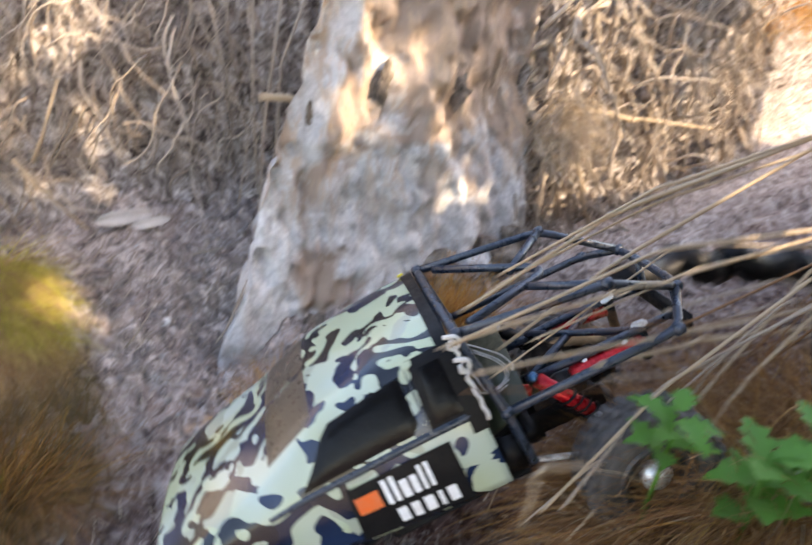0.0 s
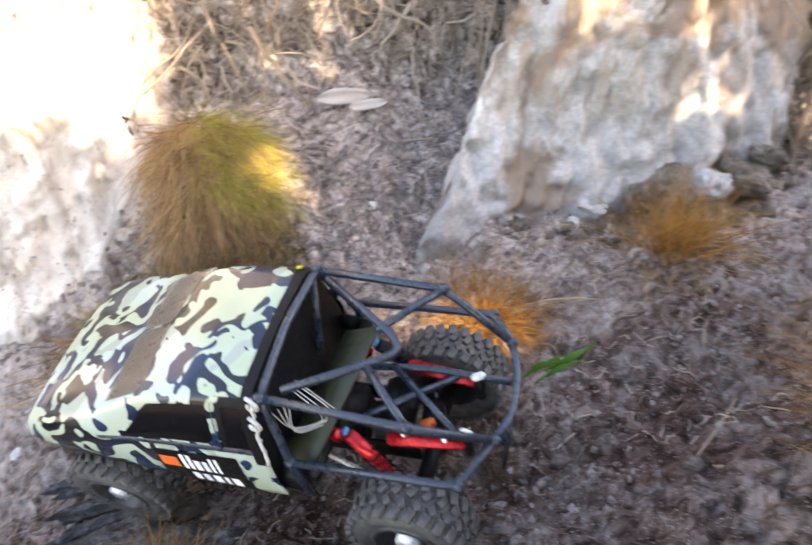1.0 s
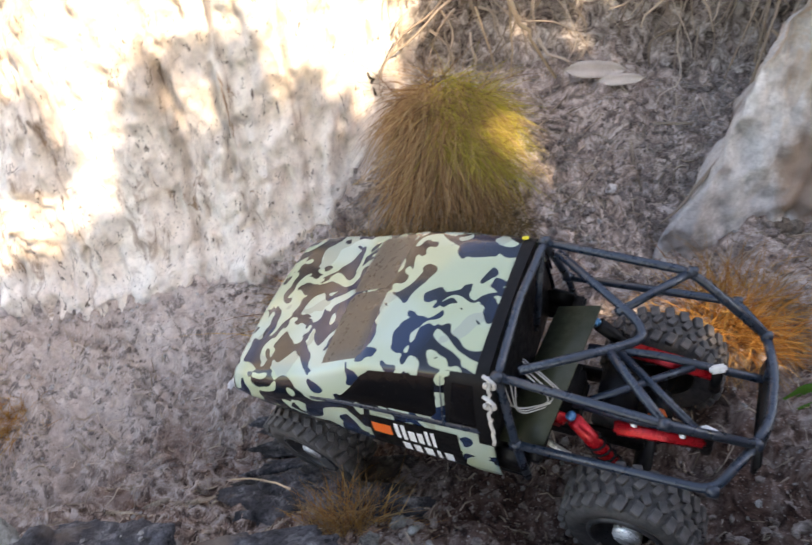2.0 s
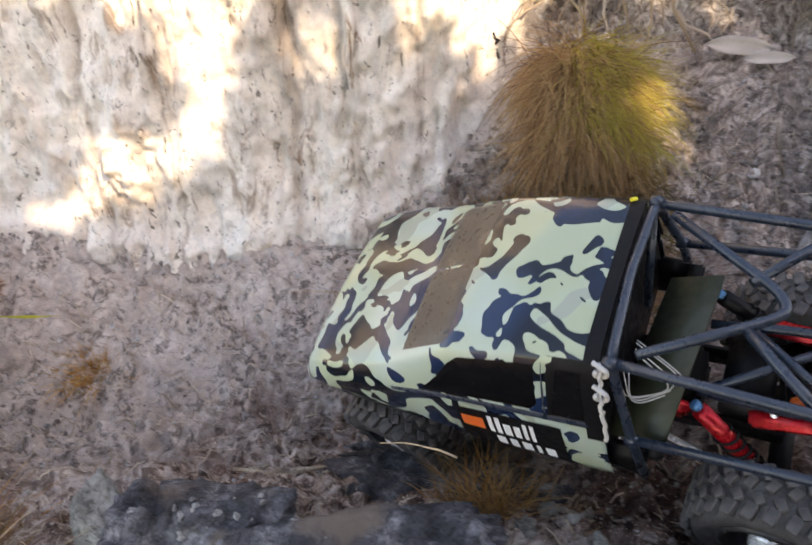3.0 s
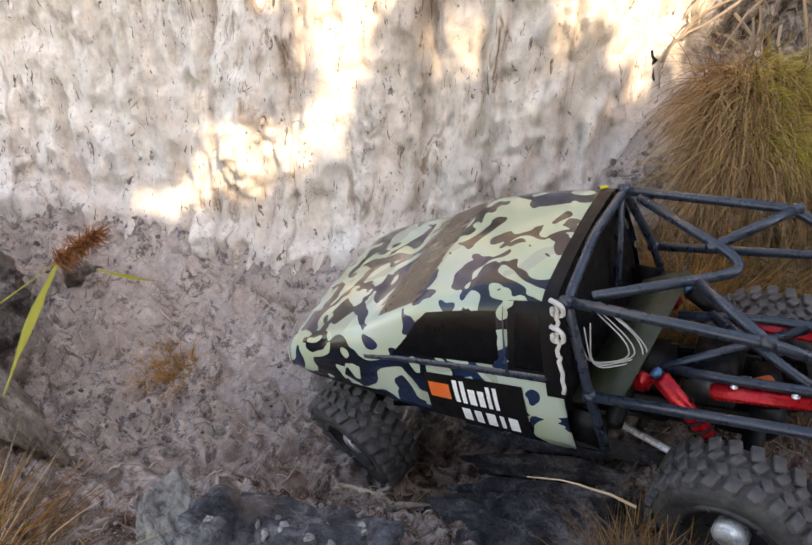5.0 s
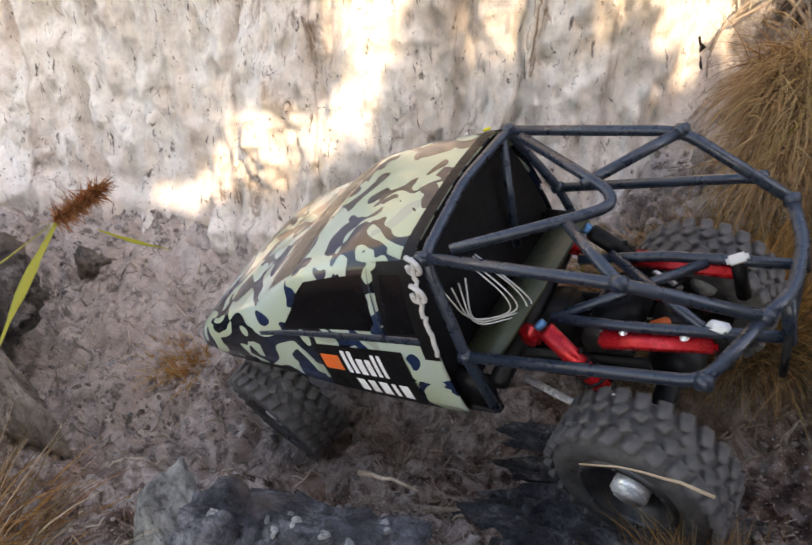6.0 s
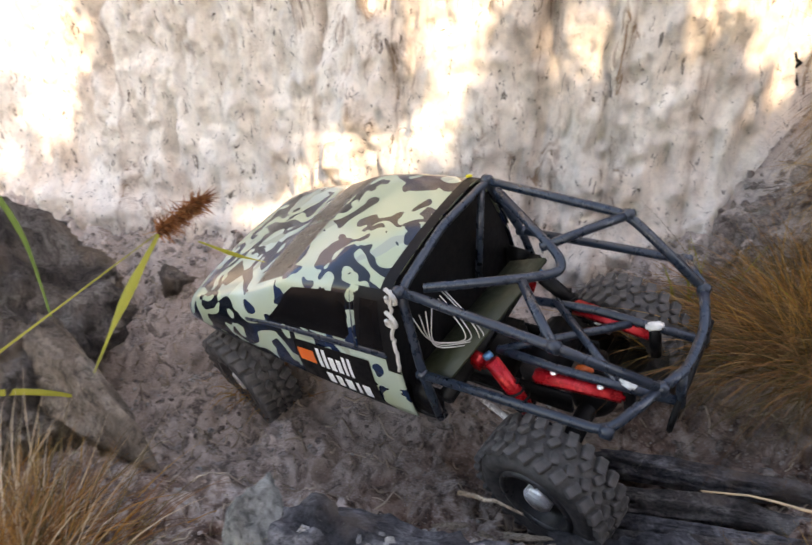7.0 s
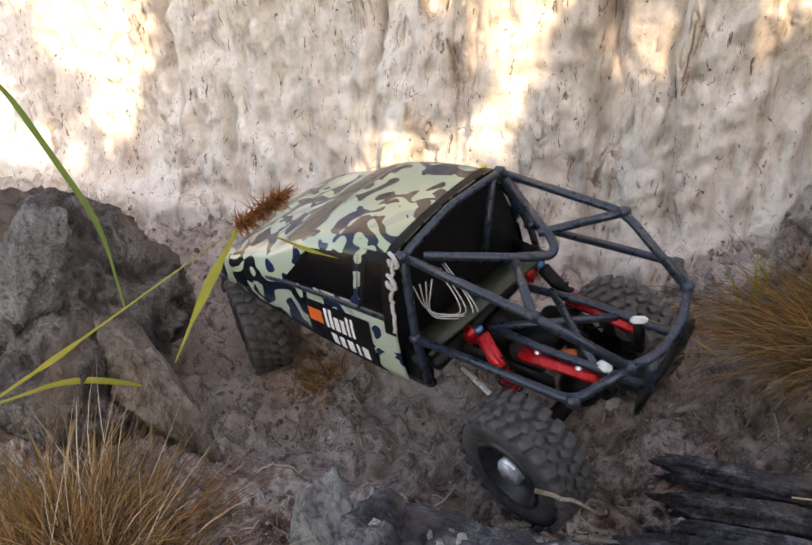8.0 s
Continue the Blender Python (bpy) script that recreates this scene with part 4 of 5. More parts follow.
def wander(rng, start, way, length, steps=14, wild=0.35, pull=(0, 0, -0.25)):
    p, d, out = Vector(start), Vector(way).normalized(), []
    for _ in range(steps + 1):
        out.append(p.copy())
        d = (d + Vector(rng.normal(0, wild, 3)) * 0.6 + Vector(pull) * 0.5).normalized()
        p = p + d * length / steps
    return out


def root_mass(name, label, count, box, length, radius, seed, front=0.02, pull=(0, -0.02, -0.3), material=None):
    """A mat of roots in front of the bank, joined."""
    rng = np.random.default_rng(seed)
    bm = bmesh.new()
    for _ in range(count):
        x, z = rng.uniform(box[0], box[1]), rng.uniform(box[2], box[3])
        y = float(bank_line(x)) - rng.uniform(0.0, front) + 0.05 * (z - 0.2)
        r = radius * rng.uniform(0.35, 1.2) ** 2
        tube(wander(rng, (x, y, z), (rng.normal(0, 0.7), -0.15, -0.6 + rng.normal(0, 0.5)), length * rng.uniform(0.4, 1.3), 10, 0.42, pull), max(0.0006, r), 5, bm, 0.4)
    tagged(part(name, bm, material or ROOT), label, "roots", kind="stuff")


def build_roots():
    root_mass("root_mat", "mat of thin grey-brown roots hanging in the recess", 270, (-0.06, 0.52, 0.24, 0.62), 0.17, 0.0024, 5, 0.03)
    root_mass("root_mat", "tangle of pale roots hanging from the bank", 400, (0.90, 1.75, 0.05, 0.60), 0.22, 0.0046, 6, 0.05, (0.15, -0.03, -0.3))
    g = "long roots hanging beside the rock"
    stick([(0.545, 0.47, 0.56), (0.50, 0.45, 0.40), (0.47, 0.43, 0.28), (0.45, 0.41, 0.16)], 0.0032, "long grey root hanging beside the rock", ROOT, 0.7, "root", g)
    stick([(0.60, 0.46, 0.58), (0.52, 0.45, 0.42), (0.50, 0.43, 0.30), (0.455, 0.40, 0.20)], 0.0028, "long grey root hanging beside the rock", ROOT, 0.7, "root", g)
    stick([(0.49, 0.47, 0.55), (0.47, 0.45, 0.38), (0.46, 0.43, 0.22)], 0.0022, "long grey root hanging beside the rock", ROOT, 0.7, "root", g)
    stick([(0.42, 0.48, 0.55), (0.43, 0.46, 0.42), (0.46, 0.45, 0.33), (0.42, 0.43, 0.2)], 0.002, "long grey root hanging beside the rock", ROOT, 0.7, "root", g)
    stick([(0.128, 0.49, 0.318), (0.15, 0.485, 0.36), (0.187, 0.49, 0.437)], 0.0035, "pale stripped root standing out of the bank", STRAW, 0.7, "root")
    stick([(0.10, 0.485, 0.33), (0.13, 0.47, 0.28), (0.18, 0.455, 0.205)], 0.0042, "thick pale root running down the recess", STRAW, 0.5, "root")
    stick([(0.06, 0.485, 0.31), (0.08, 0.475, 0.25), (0.10, 0.45, 0.19)], 0.002, "thin pale root running down the recess", STRAW, 0.5, "root")
    stick([(0.11, 0.485, 0.31), (0.115, 0.475, 0.25), (0.11, 0.45, 0.19)], 0.002, "thin pale root running down the recess", STRAW, 0.5, "root")
    stick([(0.42, 0.30, 0.433), (0.47, 0.285, 0.432), (0.55, 0.27, 0.425), (0.60, 0.265, 0.40)], 0.006, "broken pale root stub on the rock", STRAW, 0.5, "root")
    stick([(-0.10, 0.452, 0.195), (-0.101, 0.448, 0.222), (-0.105, 0.446, 0.235)], 0.0038, "short black stub sticking out of the bank", BLACK, 0.5, "root")
    stick([(1.02, 0.25, 0.36), (1.2, 0.22, 0.31), (1.45, 0.2, 0.26)], 0.006, "thick pale root along the bank", STRAW, 0.6, "root")
    stick([(1.05, 0.245, 0.28), (1.10, 0.22, 0.12), (1.13, 0.20, 0.06)], 0.006, "thick pale root hanging down the bank", STRAW, 0.6, "root")
    # the grassy head of the root tangle
    tuft((1.02, 0.245, 0.33), [("dry_grass", STRAW, 500, (0.03, 0.02, 0.03), (0, -0.3, 0), 0.1, 0.13, 0.0016, 1.6, 41)], "shaggy hanging tuft of straw-coloured roots")
    tuft((1.85, 0.28, 0.46), [("rust_grass", RUST, 600, (0.06, 0.03, 0.02), (-0.2, -0.4, 0), 0.5, 0.13, 0.0018, 1.2, 42)], "sunlit tuft of orange grass on the bank")


def build_litter():
    """Broken twigs and root ends lying on the soil, joined by zone."""
    for label, count, zone, lengths, radius, seed in (
            ("broken grey twigs and root ends lying below the roots", 520, (-0.04, 0.48, 0.16, 0.50), (0.008, 0.050), 0.0011, 61),
            ("brown twigs and bark bits scattered over the gully soil", 1500, (-0.85, 0.62, -0.24, 0.20), (0.005, 0.032), 0.0010, 62)):
        rng = np.random.default_rng(seed)
        bm = bmesh.new()
        for _ in range(count):
            x, y, a = rng.uniform(zone[0], zone[1]), rng.uniform(zone[2], zone[3]), rng.uniform(0, math.pi)
            ln = lengths[0] * (lengths[1] / lengths[0]) ** rng.uniform(0, 1) / 2
            pts = []
            for u in (-1, -0.3, 0.4, 1):
                px, py = x + u * ln * math.cos(a) + rng.normal(0, ln * 0.08), y + u * ln * math.sin(a) + rng.normal(0, ln * 0.08)
                pts.append((px, py, float(ground_height(px, py)) + rng.uniform(0, 0.003)))
            tube(pts, radius * rng.uniform(0.5, 1.4), 4, bm, 0.6)
        tagged(part("twig_litter", bm, ROOT), label, "twigs", kind="stuff")


def build_dead_leaves():
    for at, turn, size in (((0.236, 0.455, 0.214), (62, 4, 4), 0.058), ((0.272, 0.436, 0.204), (60, -6, -10), 0.040)):
        bm = bmesh.new()
        rows = []
        for s in range(13):
            u = s / 12
            w = 0.24 * math.sin(math.pi * u) ** 0.75 * (1 + 0.1 * math.sin(9 * u))
            rows.append([bm.verts.new(((u - 0.5) * 2 * size * 0.85, q * w * size, 0.06 * size * math.sin(5 * u) + 0.10 * size * abs(q))) for q in (-1, -0.5, 0, 0.5, 1)])
        for r0, r1 in zip(rows, rows[1:]):
            for q in range(4):
                bm.faces.new((r0[q], r0[q + 1], r1[q + 1], r1[q]))
        ob = part("dead_leaf", bm, DEAD_LEAF)
        sol = ob.modifiers.new("thickness", "SOLIDIFY")
        sol.thickness = 0.0006
        ob.matrix_world = pose(*at, *turn)
        tagged(ob, "curled pale dead leaf caught on the slope", "dead leaf", "dead leaves on the slope")


# ---- an unseen tree, added behind the viewer to shade the gully ----
def sunlit(x, z):
    """Where leaves are left out, so that sun patches fall on the bank."""
    x, z = x + 0.022 * fbm(x * 11, z * 11, 0 * x, 2, 91), z + 0.026 * fbm(x * 11, z * 11, 0 * x, 2, 95)
    dapple = vnoise(x * 13, z * 10, 0 * x, 71) + 0.6 * vnoise(x * 31, z * 25, 0 * x, 73)
    lit = (x < 0.03) & (z > 0.345 - 0.035 * smooth(-0.25, -0.12, x) + 0.03 * dapple)
    lit |= (x < 0.03) & (z > 0.25) & (dapple > 0.42)
    lit |= (x > -0.540 - 0.9 * np.clip(z - 0.24, 0, 0.06)) & (x < -0.450 + 0.36 * (z - 0.13)) & (z > 0.085)
    lit |= (x < 0.155) & (z > 0.40)
    lit |= (x > 0.15) & (x < 0.5) & (z > 0.48) & (vnoise(x * 12, z * 9, 0 * x, 83) > 0.05)
    lit |= ((x + 0.655) / 0.024) ** 2 + ((z - 0.165) / 0.045) ** 2 < 1
    lit |= (np.abs(z - 0.105 - 0.52 * (x + 0.53)) < 0.030 + 0.025 * smooth(-0.80, -0.65, x)) & (x > -0.80) & (x < -0.515)
    lit |= ((x + 0.635) / 0.070) ** 2 + ((z - 0.080) / 0.072) ** 2 < 1
    lit |= (x < -0.985 - 0.75 * np.clip(0.22 - z, 0, 1)) & (z > 0.02) & ((x > -1.26) | (z < 0.22)) & (dapple > -0.55)
    lit |= (((x - 0.105) / 0.078) ** 2 + ((z - 0.175) / 0.095) ** 2 < 1) & (dapple > -0.4)
    lit |= ((x - 0.07) / 0.075) ** 2 + ((z + 0.215) / 0.075) ** 2 < 1
    lit |= ((x + 0.05) / 0.055) ** 2 + ((z + 0.25) / 0.035) ** 2 < 1
    lit |= (x > 0.95) & (z > 0.06) & (vnoise(x * 8, z * 8, 0 * x, 75) > -0.5)
    lit |= (x > 0.42) & (x < 0.85) & (z > 0.10) & (vnoise(x * 30, z * 14, 0 * x, 77) + 0.4 * vnoise(x * 9, z * 5, 0 * x, 78) > 0.22)
    return lit


def build_shade_tree():
    rng = np.random.default_rng(8)
    tree = new("tree")
    centre = Vector((-0.2, 0.29, 0.1)) + SUN_TO * 2.6
    foot = Vector((centre.x + 0.9, centre.y - 0.9, 0))
    foot.z = float(ground_height(foot.x, foot.y, False))
    tree.location = foot
    tagged(tree, "unseen leafy tree added behind the viewer, gapped to shape sun patches", "tree")
    rel = centre - foot
    part("trunk", tube(rounded([(0, 0, -0.2), (-0.05, 0.02, 0.5), rel * 0.55 + Vector((0, 0, 0.25)), rel * 0.9], 0.2), 0.06, 10, taper=0.4), ROOT, tree)
    count = 110000
    x = rng.uniform(-2.3, 2.3, count)
    z = rng.uniform(-1.3, 1.3, count)
    d = np.clip(2.6 + rng.normal(0, 0.28, count), 2.2, 3.6)
    edge = ((x + 0.05) / 1.9) ** 2 + ((z + 0.05) / 1.0) ** 2 + 0.28 * fbm(x * 2.5, z * 2.5, 0 * x, 3, 79)
    # leaves dropped along the sun's way to each wanted patch of light
    keep = (edge < 1) & ~sunlit(x, z)
    x, z, d = x[keep], z[keep], d[keep]
    p = np.stack([x, 0 * x + 0.29, z], -1) + np.array(SUN_TO) * d[:, None]
    a = rng.normal(size=(len(p), 3))
    a /= np.linalg.norm(a, axis=1, keepdims=True)
    b = np.cross(a, rng.normal(size=(len(p), 3)))
    b /= np.linalg.norm(b, axis=1, keepdims=True)
    size = rng.uniform(0.016, 0.030, len(p))[:, None]
    p = p - np.array(foot)
    quad = np.stack([p - a * size * 1.5, p - b * size * 0.7, p + a * size * 1.5, p + b * size * 0.7], 1).reshape(-1, 3)
    me = bpy.data.meshes.new("shade_crown")
    me.from_pydata(quad.tolist(), [], np.arange(len(quad)).reshape(-1, 4).tolist())
    tagged(part("shade_crown", me, CANOPY, tree), kind="stuff")
    for n in range(9):
        q = Vector(p[rng.integers(len(p))])
        part("limb", tube(rounded([rel * 0.5 + Vector((0, 0, 0.2)), rel * 0.5 + (q - rel * 0.5) * 0.5 + Vector((0, 0, 0.1)), q], 0.1), 0.014, 6, taper=0.3), ROOT, tree)


build_rocks()
scatter("soil_crumbs", 16000, (-1.0, 0.75, -0.3, 0.5), (0.0010, 0.0060), CLOD, "loose crumbs and clods of dry soil", 12)
scatter("leaf_litter", 6000, (-0.05, 0.5, 0.18, 0.52), (0.0012, 0.0065), CLOD, "grey chips and litter below the roots", 14)
scatter("clay_clods", 420, (-0.27, -0.08, 0.20, 0.33), (0.004, 0.016), CLOD, "pale crumbled clods at the foot of the bank", 15)
scatter("crust_clods", 900, (0.44, 0.95, 0.10, 0.24), (0.003, 0.016), BROWN_ROCK, "brown crumbled clods below the rock face", 16)
scatter("gravel", 2600, (-0.9, 0.75, -0.3, 0.5), (0.001, 0.004), WHITE_STONE, "pale grit scattered in the soil", 13)
build_grass()
build_straps()
build_sticks()
build_roots()
build_litter()
build_dead_leaves()
build_shade_tree()


# ---- the radio-controlled truck. Its own space: x to its tail, y to its right, z up ----
STATIONS = np.array([
    # x, sill z, sill half width, belt z, belt half width, top z, top half width
    (-0.276, 0.107, 0.078, 0.113, 0.080, 0.119, 0.070),
    (-0.268, 0.103, 0.091, 0.118, 0.095, 0.130, 0.084),
    (-0.250, 0.101, 0.096, 0.126, 0.098, 0.138, 0.087),
    (-0.215, 0.099, 0.098, 0.137, 0.099, 0.150, 0.087),
    (-0.165, 0.096, 0.100, 0.146, 0.098, 0.165, 0.083),
    (-0.135, 0.092, 0.100, 0.149, 0.096, 0.179, 0.080),
    (-0.104, 0.088, 0.100, 0.150, 0.095, 0.193, 0.077),
    (-0.060, 0.085, 0.100, 0.152, 0.094, 0.202, 0.075),
    (-0.020, 0.082, 0.099, 0.153, 0.093, 0.206, 0.074),
    (0.008, 0.080, 0.098, 0.153, 0.092, 0.207, 0.073),
])


def body_point(x, s, out=0.0):
    """A point of the shell's left half: s 0 at the sill, 1 at the belt, 2 at the roof's edge, 3 on the centre line."""
    zb, wb, zm, wm, zt, wt = (float(np.interp(x, STATIONS[:, 0], STATIONS[:, k])) for k in range(1, 7))

    def at(q):
        q = min(max(q, 0.0), 3.0)
        if q < 1:
            y, z = wb + (wm - wb) * q + 0.003 * math.sin(math.pi * q), zb + (zm - zb) * q
        elif q < 2:
            y, z = wm + (wt - wm) * (q - 1) + 0.002 * math.sin(math.pi * (q - 1)), zm + (zt - zm) * (q - 1)
        else:
            y, z = wt * (3 - q), zt + 0.006 * math.sin(math.pi / 2 * (q - 2))
        return y, z

    e = 0.16
    pts = [at(s + d) for d in (-e, -e / 2, 0, e / 2, e)]
    y, z = sum(p[0] for p in pts) / 5, sum(p[1] for p in pts) / 5
    if s > 2.8:
        y = pts[2][0]
    if s < 0.2:
        y, z = pts[2]
    back = 0.004 * np.clip((x + 0.06) / 0.068, 0, 1) * np.clip((0.207 - z) / 0.127, 0, 1)
    d = Vector((0, pts[4][0] - pts[0][0], pts[4][1] - pts[0][1]))
    n = Vector((0, d.z, -d.y)).normalized() if d.length else Vector((0, 0, 1))
    return Vector((x + back, -y - n.y * out, z + n.z * out))


def flip_y(p):
    return Vector((p.x, -p.y, p.z))


def shell_patch(x0, x1, s0, s1, nx, ns, out, lean=0.0, both=False, side=1, bm=None, rim=0.0):
    """A piece of the shell, lifted off it. lean: how far the front edge moves back from bottom to top."""
    bm = bm or bmesh.new()
    rows = []
    for i in range(nx + 1):
        u = i / nx
        row = []
        for j in range(ns + 1):
            v = j / ns
            x = x0 + (x1 - x0) * u + lean * v * (1 - u)
            s = s0 + (s1 - s0) * v
            edge = min(u, 1 - u, v, 1 - v)
            row.append(body_point(x, s, out if edge > 1e-6 else out - rim))
        if both:
            row = row + [flip_y(p) for p in row[-2::-1]]
        rows.append([bm.verts.new(p if side > 0 else flip_y(p)) for p in row])
    for a, b in zip(rows, rows[1:]):
        for j in range(len(a) - 1):
            q = (a[j], b[j], b[j + 1], a[j + 1])
            bm.faces.new(q if side > 0 else q[::-1])
    return bm


def build_body(car):
    bm = bmesh.new()
    xs = np.concatenate([np.linspace(-0.276, -0.245, 10)[:-1], np.linspace(-0.245, 0.008, 44)])
    ss = np.linspace(0, 3, 34)
    rows = []
    for x in xs:
        half = [body_point(float(x), float(s)) for s in ss]
        rows.append([bm.verts.new(p) for p in half + [flip_y(p) for p in half[-2::-1]]])
    for a, b in zip(rows, rows[1:]):
        for j in range(len(a) - 1):
            bm.faces.new((a[j], b[j], b[j + 1], a[j + 1]))
    bm.faces.new(rows[0])
    body = part("body", bm, CAMO, car, "glossy green and black camouflage shell")
    sol = body.modifiers.new("thickness", "SOLIDIFY")
    sol.thickness, sol.offset = 0.0015, -1
    back = bmesh.new()
    half = [body_point(0.007, float(s)) for s in ss[1:-1]]
    ring = [p + Vector((-0.002, 0.002, -0.002)) for p in half] + [flip_y(p) + Vector((-0.002, -0.002, -0.002)) for p in half[::-1]]
    back.faces.new([back.verts.new(p) for p in ring])
    part("rear_panel", back, BLACK, car, "black back panel of the cab", flat=True)
    for side in (1, -1):
        part("side_window", shell_patch(-0.137, -0.036, 1.02, 1.86, 14, 6, 0.0012, 0.035, side=side, rim=0.0014), GLASS, body, "black side window")
        part("quarter_panel", shell_patch(-0.030, 0.0085, 0.98, 1.98, 8, 8, 0.0008, 0.003, side=side, rim=0.0008), BLACK, body, "black rear quarter of the cab")
        part("rear_window", shell_patch(-0.026, -0.003, 1.05, 1.82, 6, 6, 0.0022, 0.006, side=side, rim=0.0010), GLASS, body, "black rear side window")
        part("door_line", shell_patch(-0.0325, -0.0300, 0.95, 1.9, 1, 8, 0.0016, 0.002, side=side), CAGE, body)
        part("side_moulding", shell_patch(-0.165, 0.004, 0.90, 1.0, 20, 2, 0.0022, side=side, rim=0.002), CAGE, body, "black moulding below the windows")
        part("emblem", shell_patch(-0.104, -0.085, 0.42, 0.66, 4, 3, 0.0012, side=side), ORANGE, body, "orange emblem")
        part("letter_backing", shell_patch(-0.110, -0.022, 0.03, 0.80, 14, 8, 0.0007, 0.004, side=side), BLACK, body, "black panel behind the lettering")
        bars = bmesh.new()
        x = -0.081
        for w, h0, h1 in ((0.0040, 0.40, 0.74), (0.0040, 0.40, 0.74), (0.0062, 0.40, 0.64), (0.0050, 0.40, 0.64), (0.0032, 0.40, 0.72), (0.0032, 0.40, 0.72)):
            shell_patch(x, x + w, h0, h1, 1, 3, 0.0012, side=side, bm=bars)
            x += w + 0.0024
        part("upper_lettering", bars, DECAL, body, "white bars of lettering")
        bars = bmesh.new()
        x = -0.078
        for w in (0.0075, 0.0065, 0.0075, 0.0035, 0.0075):
            shell_patch(x, x + w, 0.10, 0.31, 1, 3, 0.0012, side=side, bm=bars)
            x += w + 0.0036
        part("lower_lettering", bars, DECAL, body, "white bars of lettering")
        part("headlight", shell_patch(-0.2755, -0.266, 0.15, 1.5, 4, 5, 0.0012, side=side), WHITE, body, "white front corner")
        part("wheel_arch", shell_patch(-0.245, -0.150, 0.0, 0.16, 12, 2, 0.0010, side=side, rim=0.001), BLACK, body)
    part("windscreen", shell_patch(-0.154, -0.108, 2.03, 3.0, 8, 10, 0.0012, both=True, rim=0.0014), SCREEN, body, "dusty brown windscreen")
    part("rear_trim", shell_patch(-0.003, 0.0095, 0.75, 3.0, 3, 20, 0.0012, 0.003, both=True), BLACK, body, "glossy black rear edge of the cab")
    part("roof_mark", slab((0.006, 0.004, 0.002), (0.000, 0.069, 0.2085), (-18, 0, 20), 0.0006), YELLOW, body, "small yellow mark")
    part("bumper", tube(rounded([(-0.235, -0.070, 0.074), (-0.262, -0.05, 0.070), (-0.262, 0.05, 0.070), (-0.235, 0.070, 0.074)], 0.03), 0.004, 8), BLACK, car)


def build_cage(car):
    r = 0.0038
    A, B, C, D, E = (0.016, -0.070, 0.205), (0.138, -0.071, 0.190), (0.200, -0.049, 0.148), (0.028, -0.090, 0.135), (0.176, -0.088, 0.137)

    def both(name, pts, rad=r, bend=0.012):
        part(name, tube(rounded(pts, bend), rad), CAGE, car)
        part(name, tube(rounded([(x, -y, z) for x, y, z in pts], bend), rad), CAGE, car)

    part("main_hoop", tube(rounded([(0.034, -0.094, 0.085), D, A, (0.014, 0, 0.2115), (0.016, 0.070, 0.205), (0.028, 0.090, 0.135), (0.034, 0.094, 0.085)], 0.012), r), CAGE, car)
    both("top_rail", [A, B, C], bend=0.014)
    both("lower_rail", [D, E, C], bend=0.012)
    part("roof_brace", tube(rounded([(0.030, -0.060, 0.203), (0.092, -0.016, 0.190), (0.112, 0.0, 0.186), (0.106, 0.014, 0.188), (0.030, 0.062, 0.203)], 0.014, 6), r), CAGE, car)
    both("rear_brace", [(0.088, -0.018, 0.190), (0.112, -0.044, 0.190), B], bend=0.004)
    part("rear_bar", tube(rounded([C, (0.209, -0.02, 0.140), (0.209, 0.02, 0.140), (0.200, 0.049, 0.148)], 0.012), r), CAGE, car)
    both("rear_post", [(0.207, -0.028, 0.141), (0.206, -0.030, 0.108)])
    both("chassis_brace", [(0.060, -0.030, 0.112), (0.120, -0.034, 0.114), (0.206, -0.030, 0.112)], 0.0038)
    part("cross_brace", tube([(0.062, -0.032, 0.114), (0.150, 0.030, 0.112)], 0.0036), CAGE, car)
    part("cross_brace", tube([(0.085, 0.032, 0.116), (0.160, -0.030, 0.114)], 0.0036), CAGE, car)
    part("hoop_stay", tube([(0.016, 0.060, 0.205), (0.012, 0.030, 0.125)], 0.0034), CAGE, car)
    for x, y, z in ((0.016, -0.071, 0.205), (0.138, -0.071, 0.190), (0.200, -0.049, 0.148), (0.176, -0.088, 0.137), (0.028, -0.09, 0.135)):
        for s in (1, -1):
            part("weld", can(0.0049, 0.009, (x, y * s, z), (0, 90, 0), 12), CAGE, car)


AXLES = []


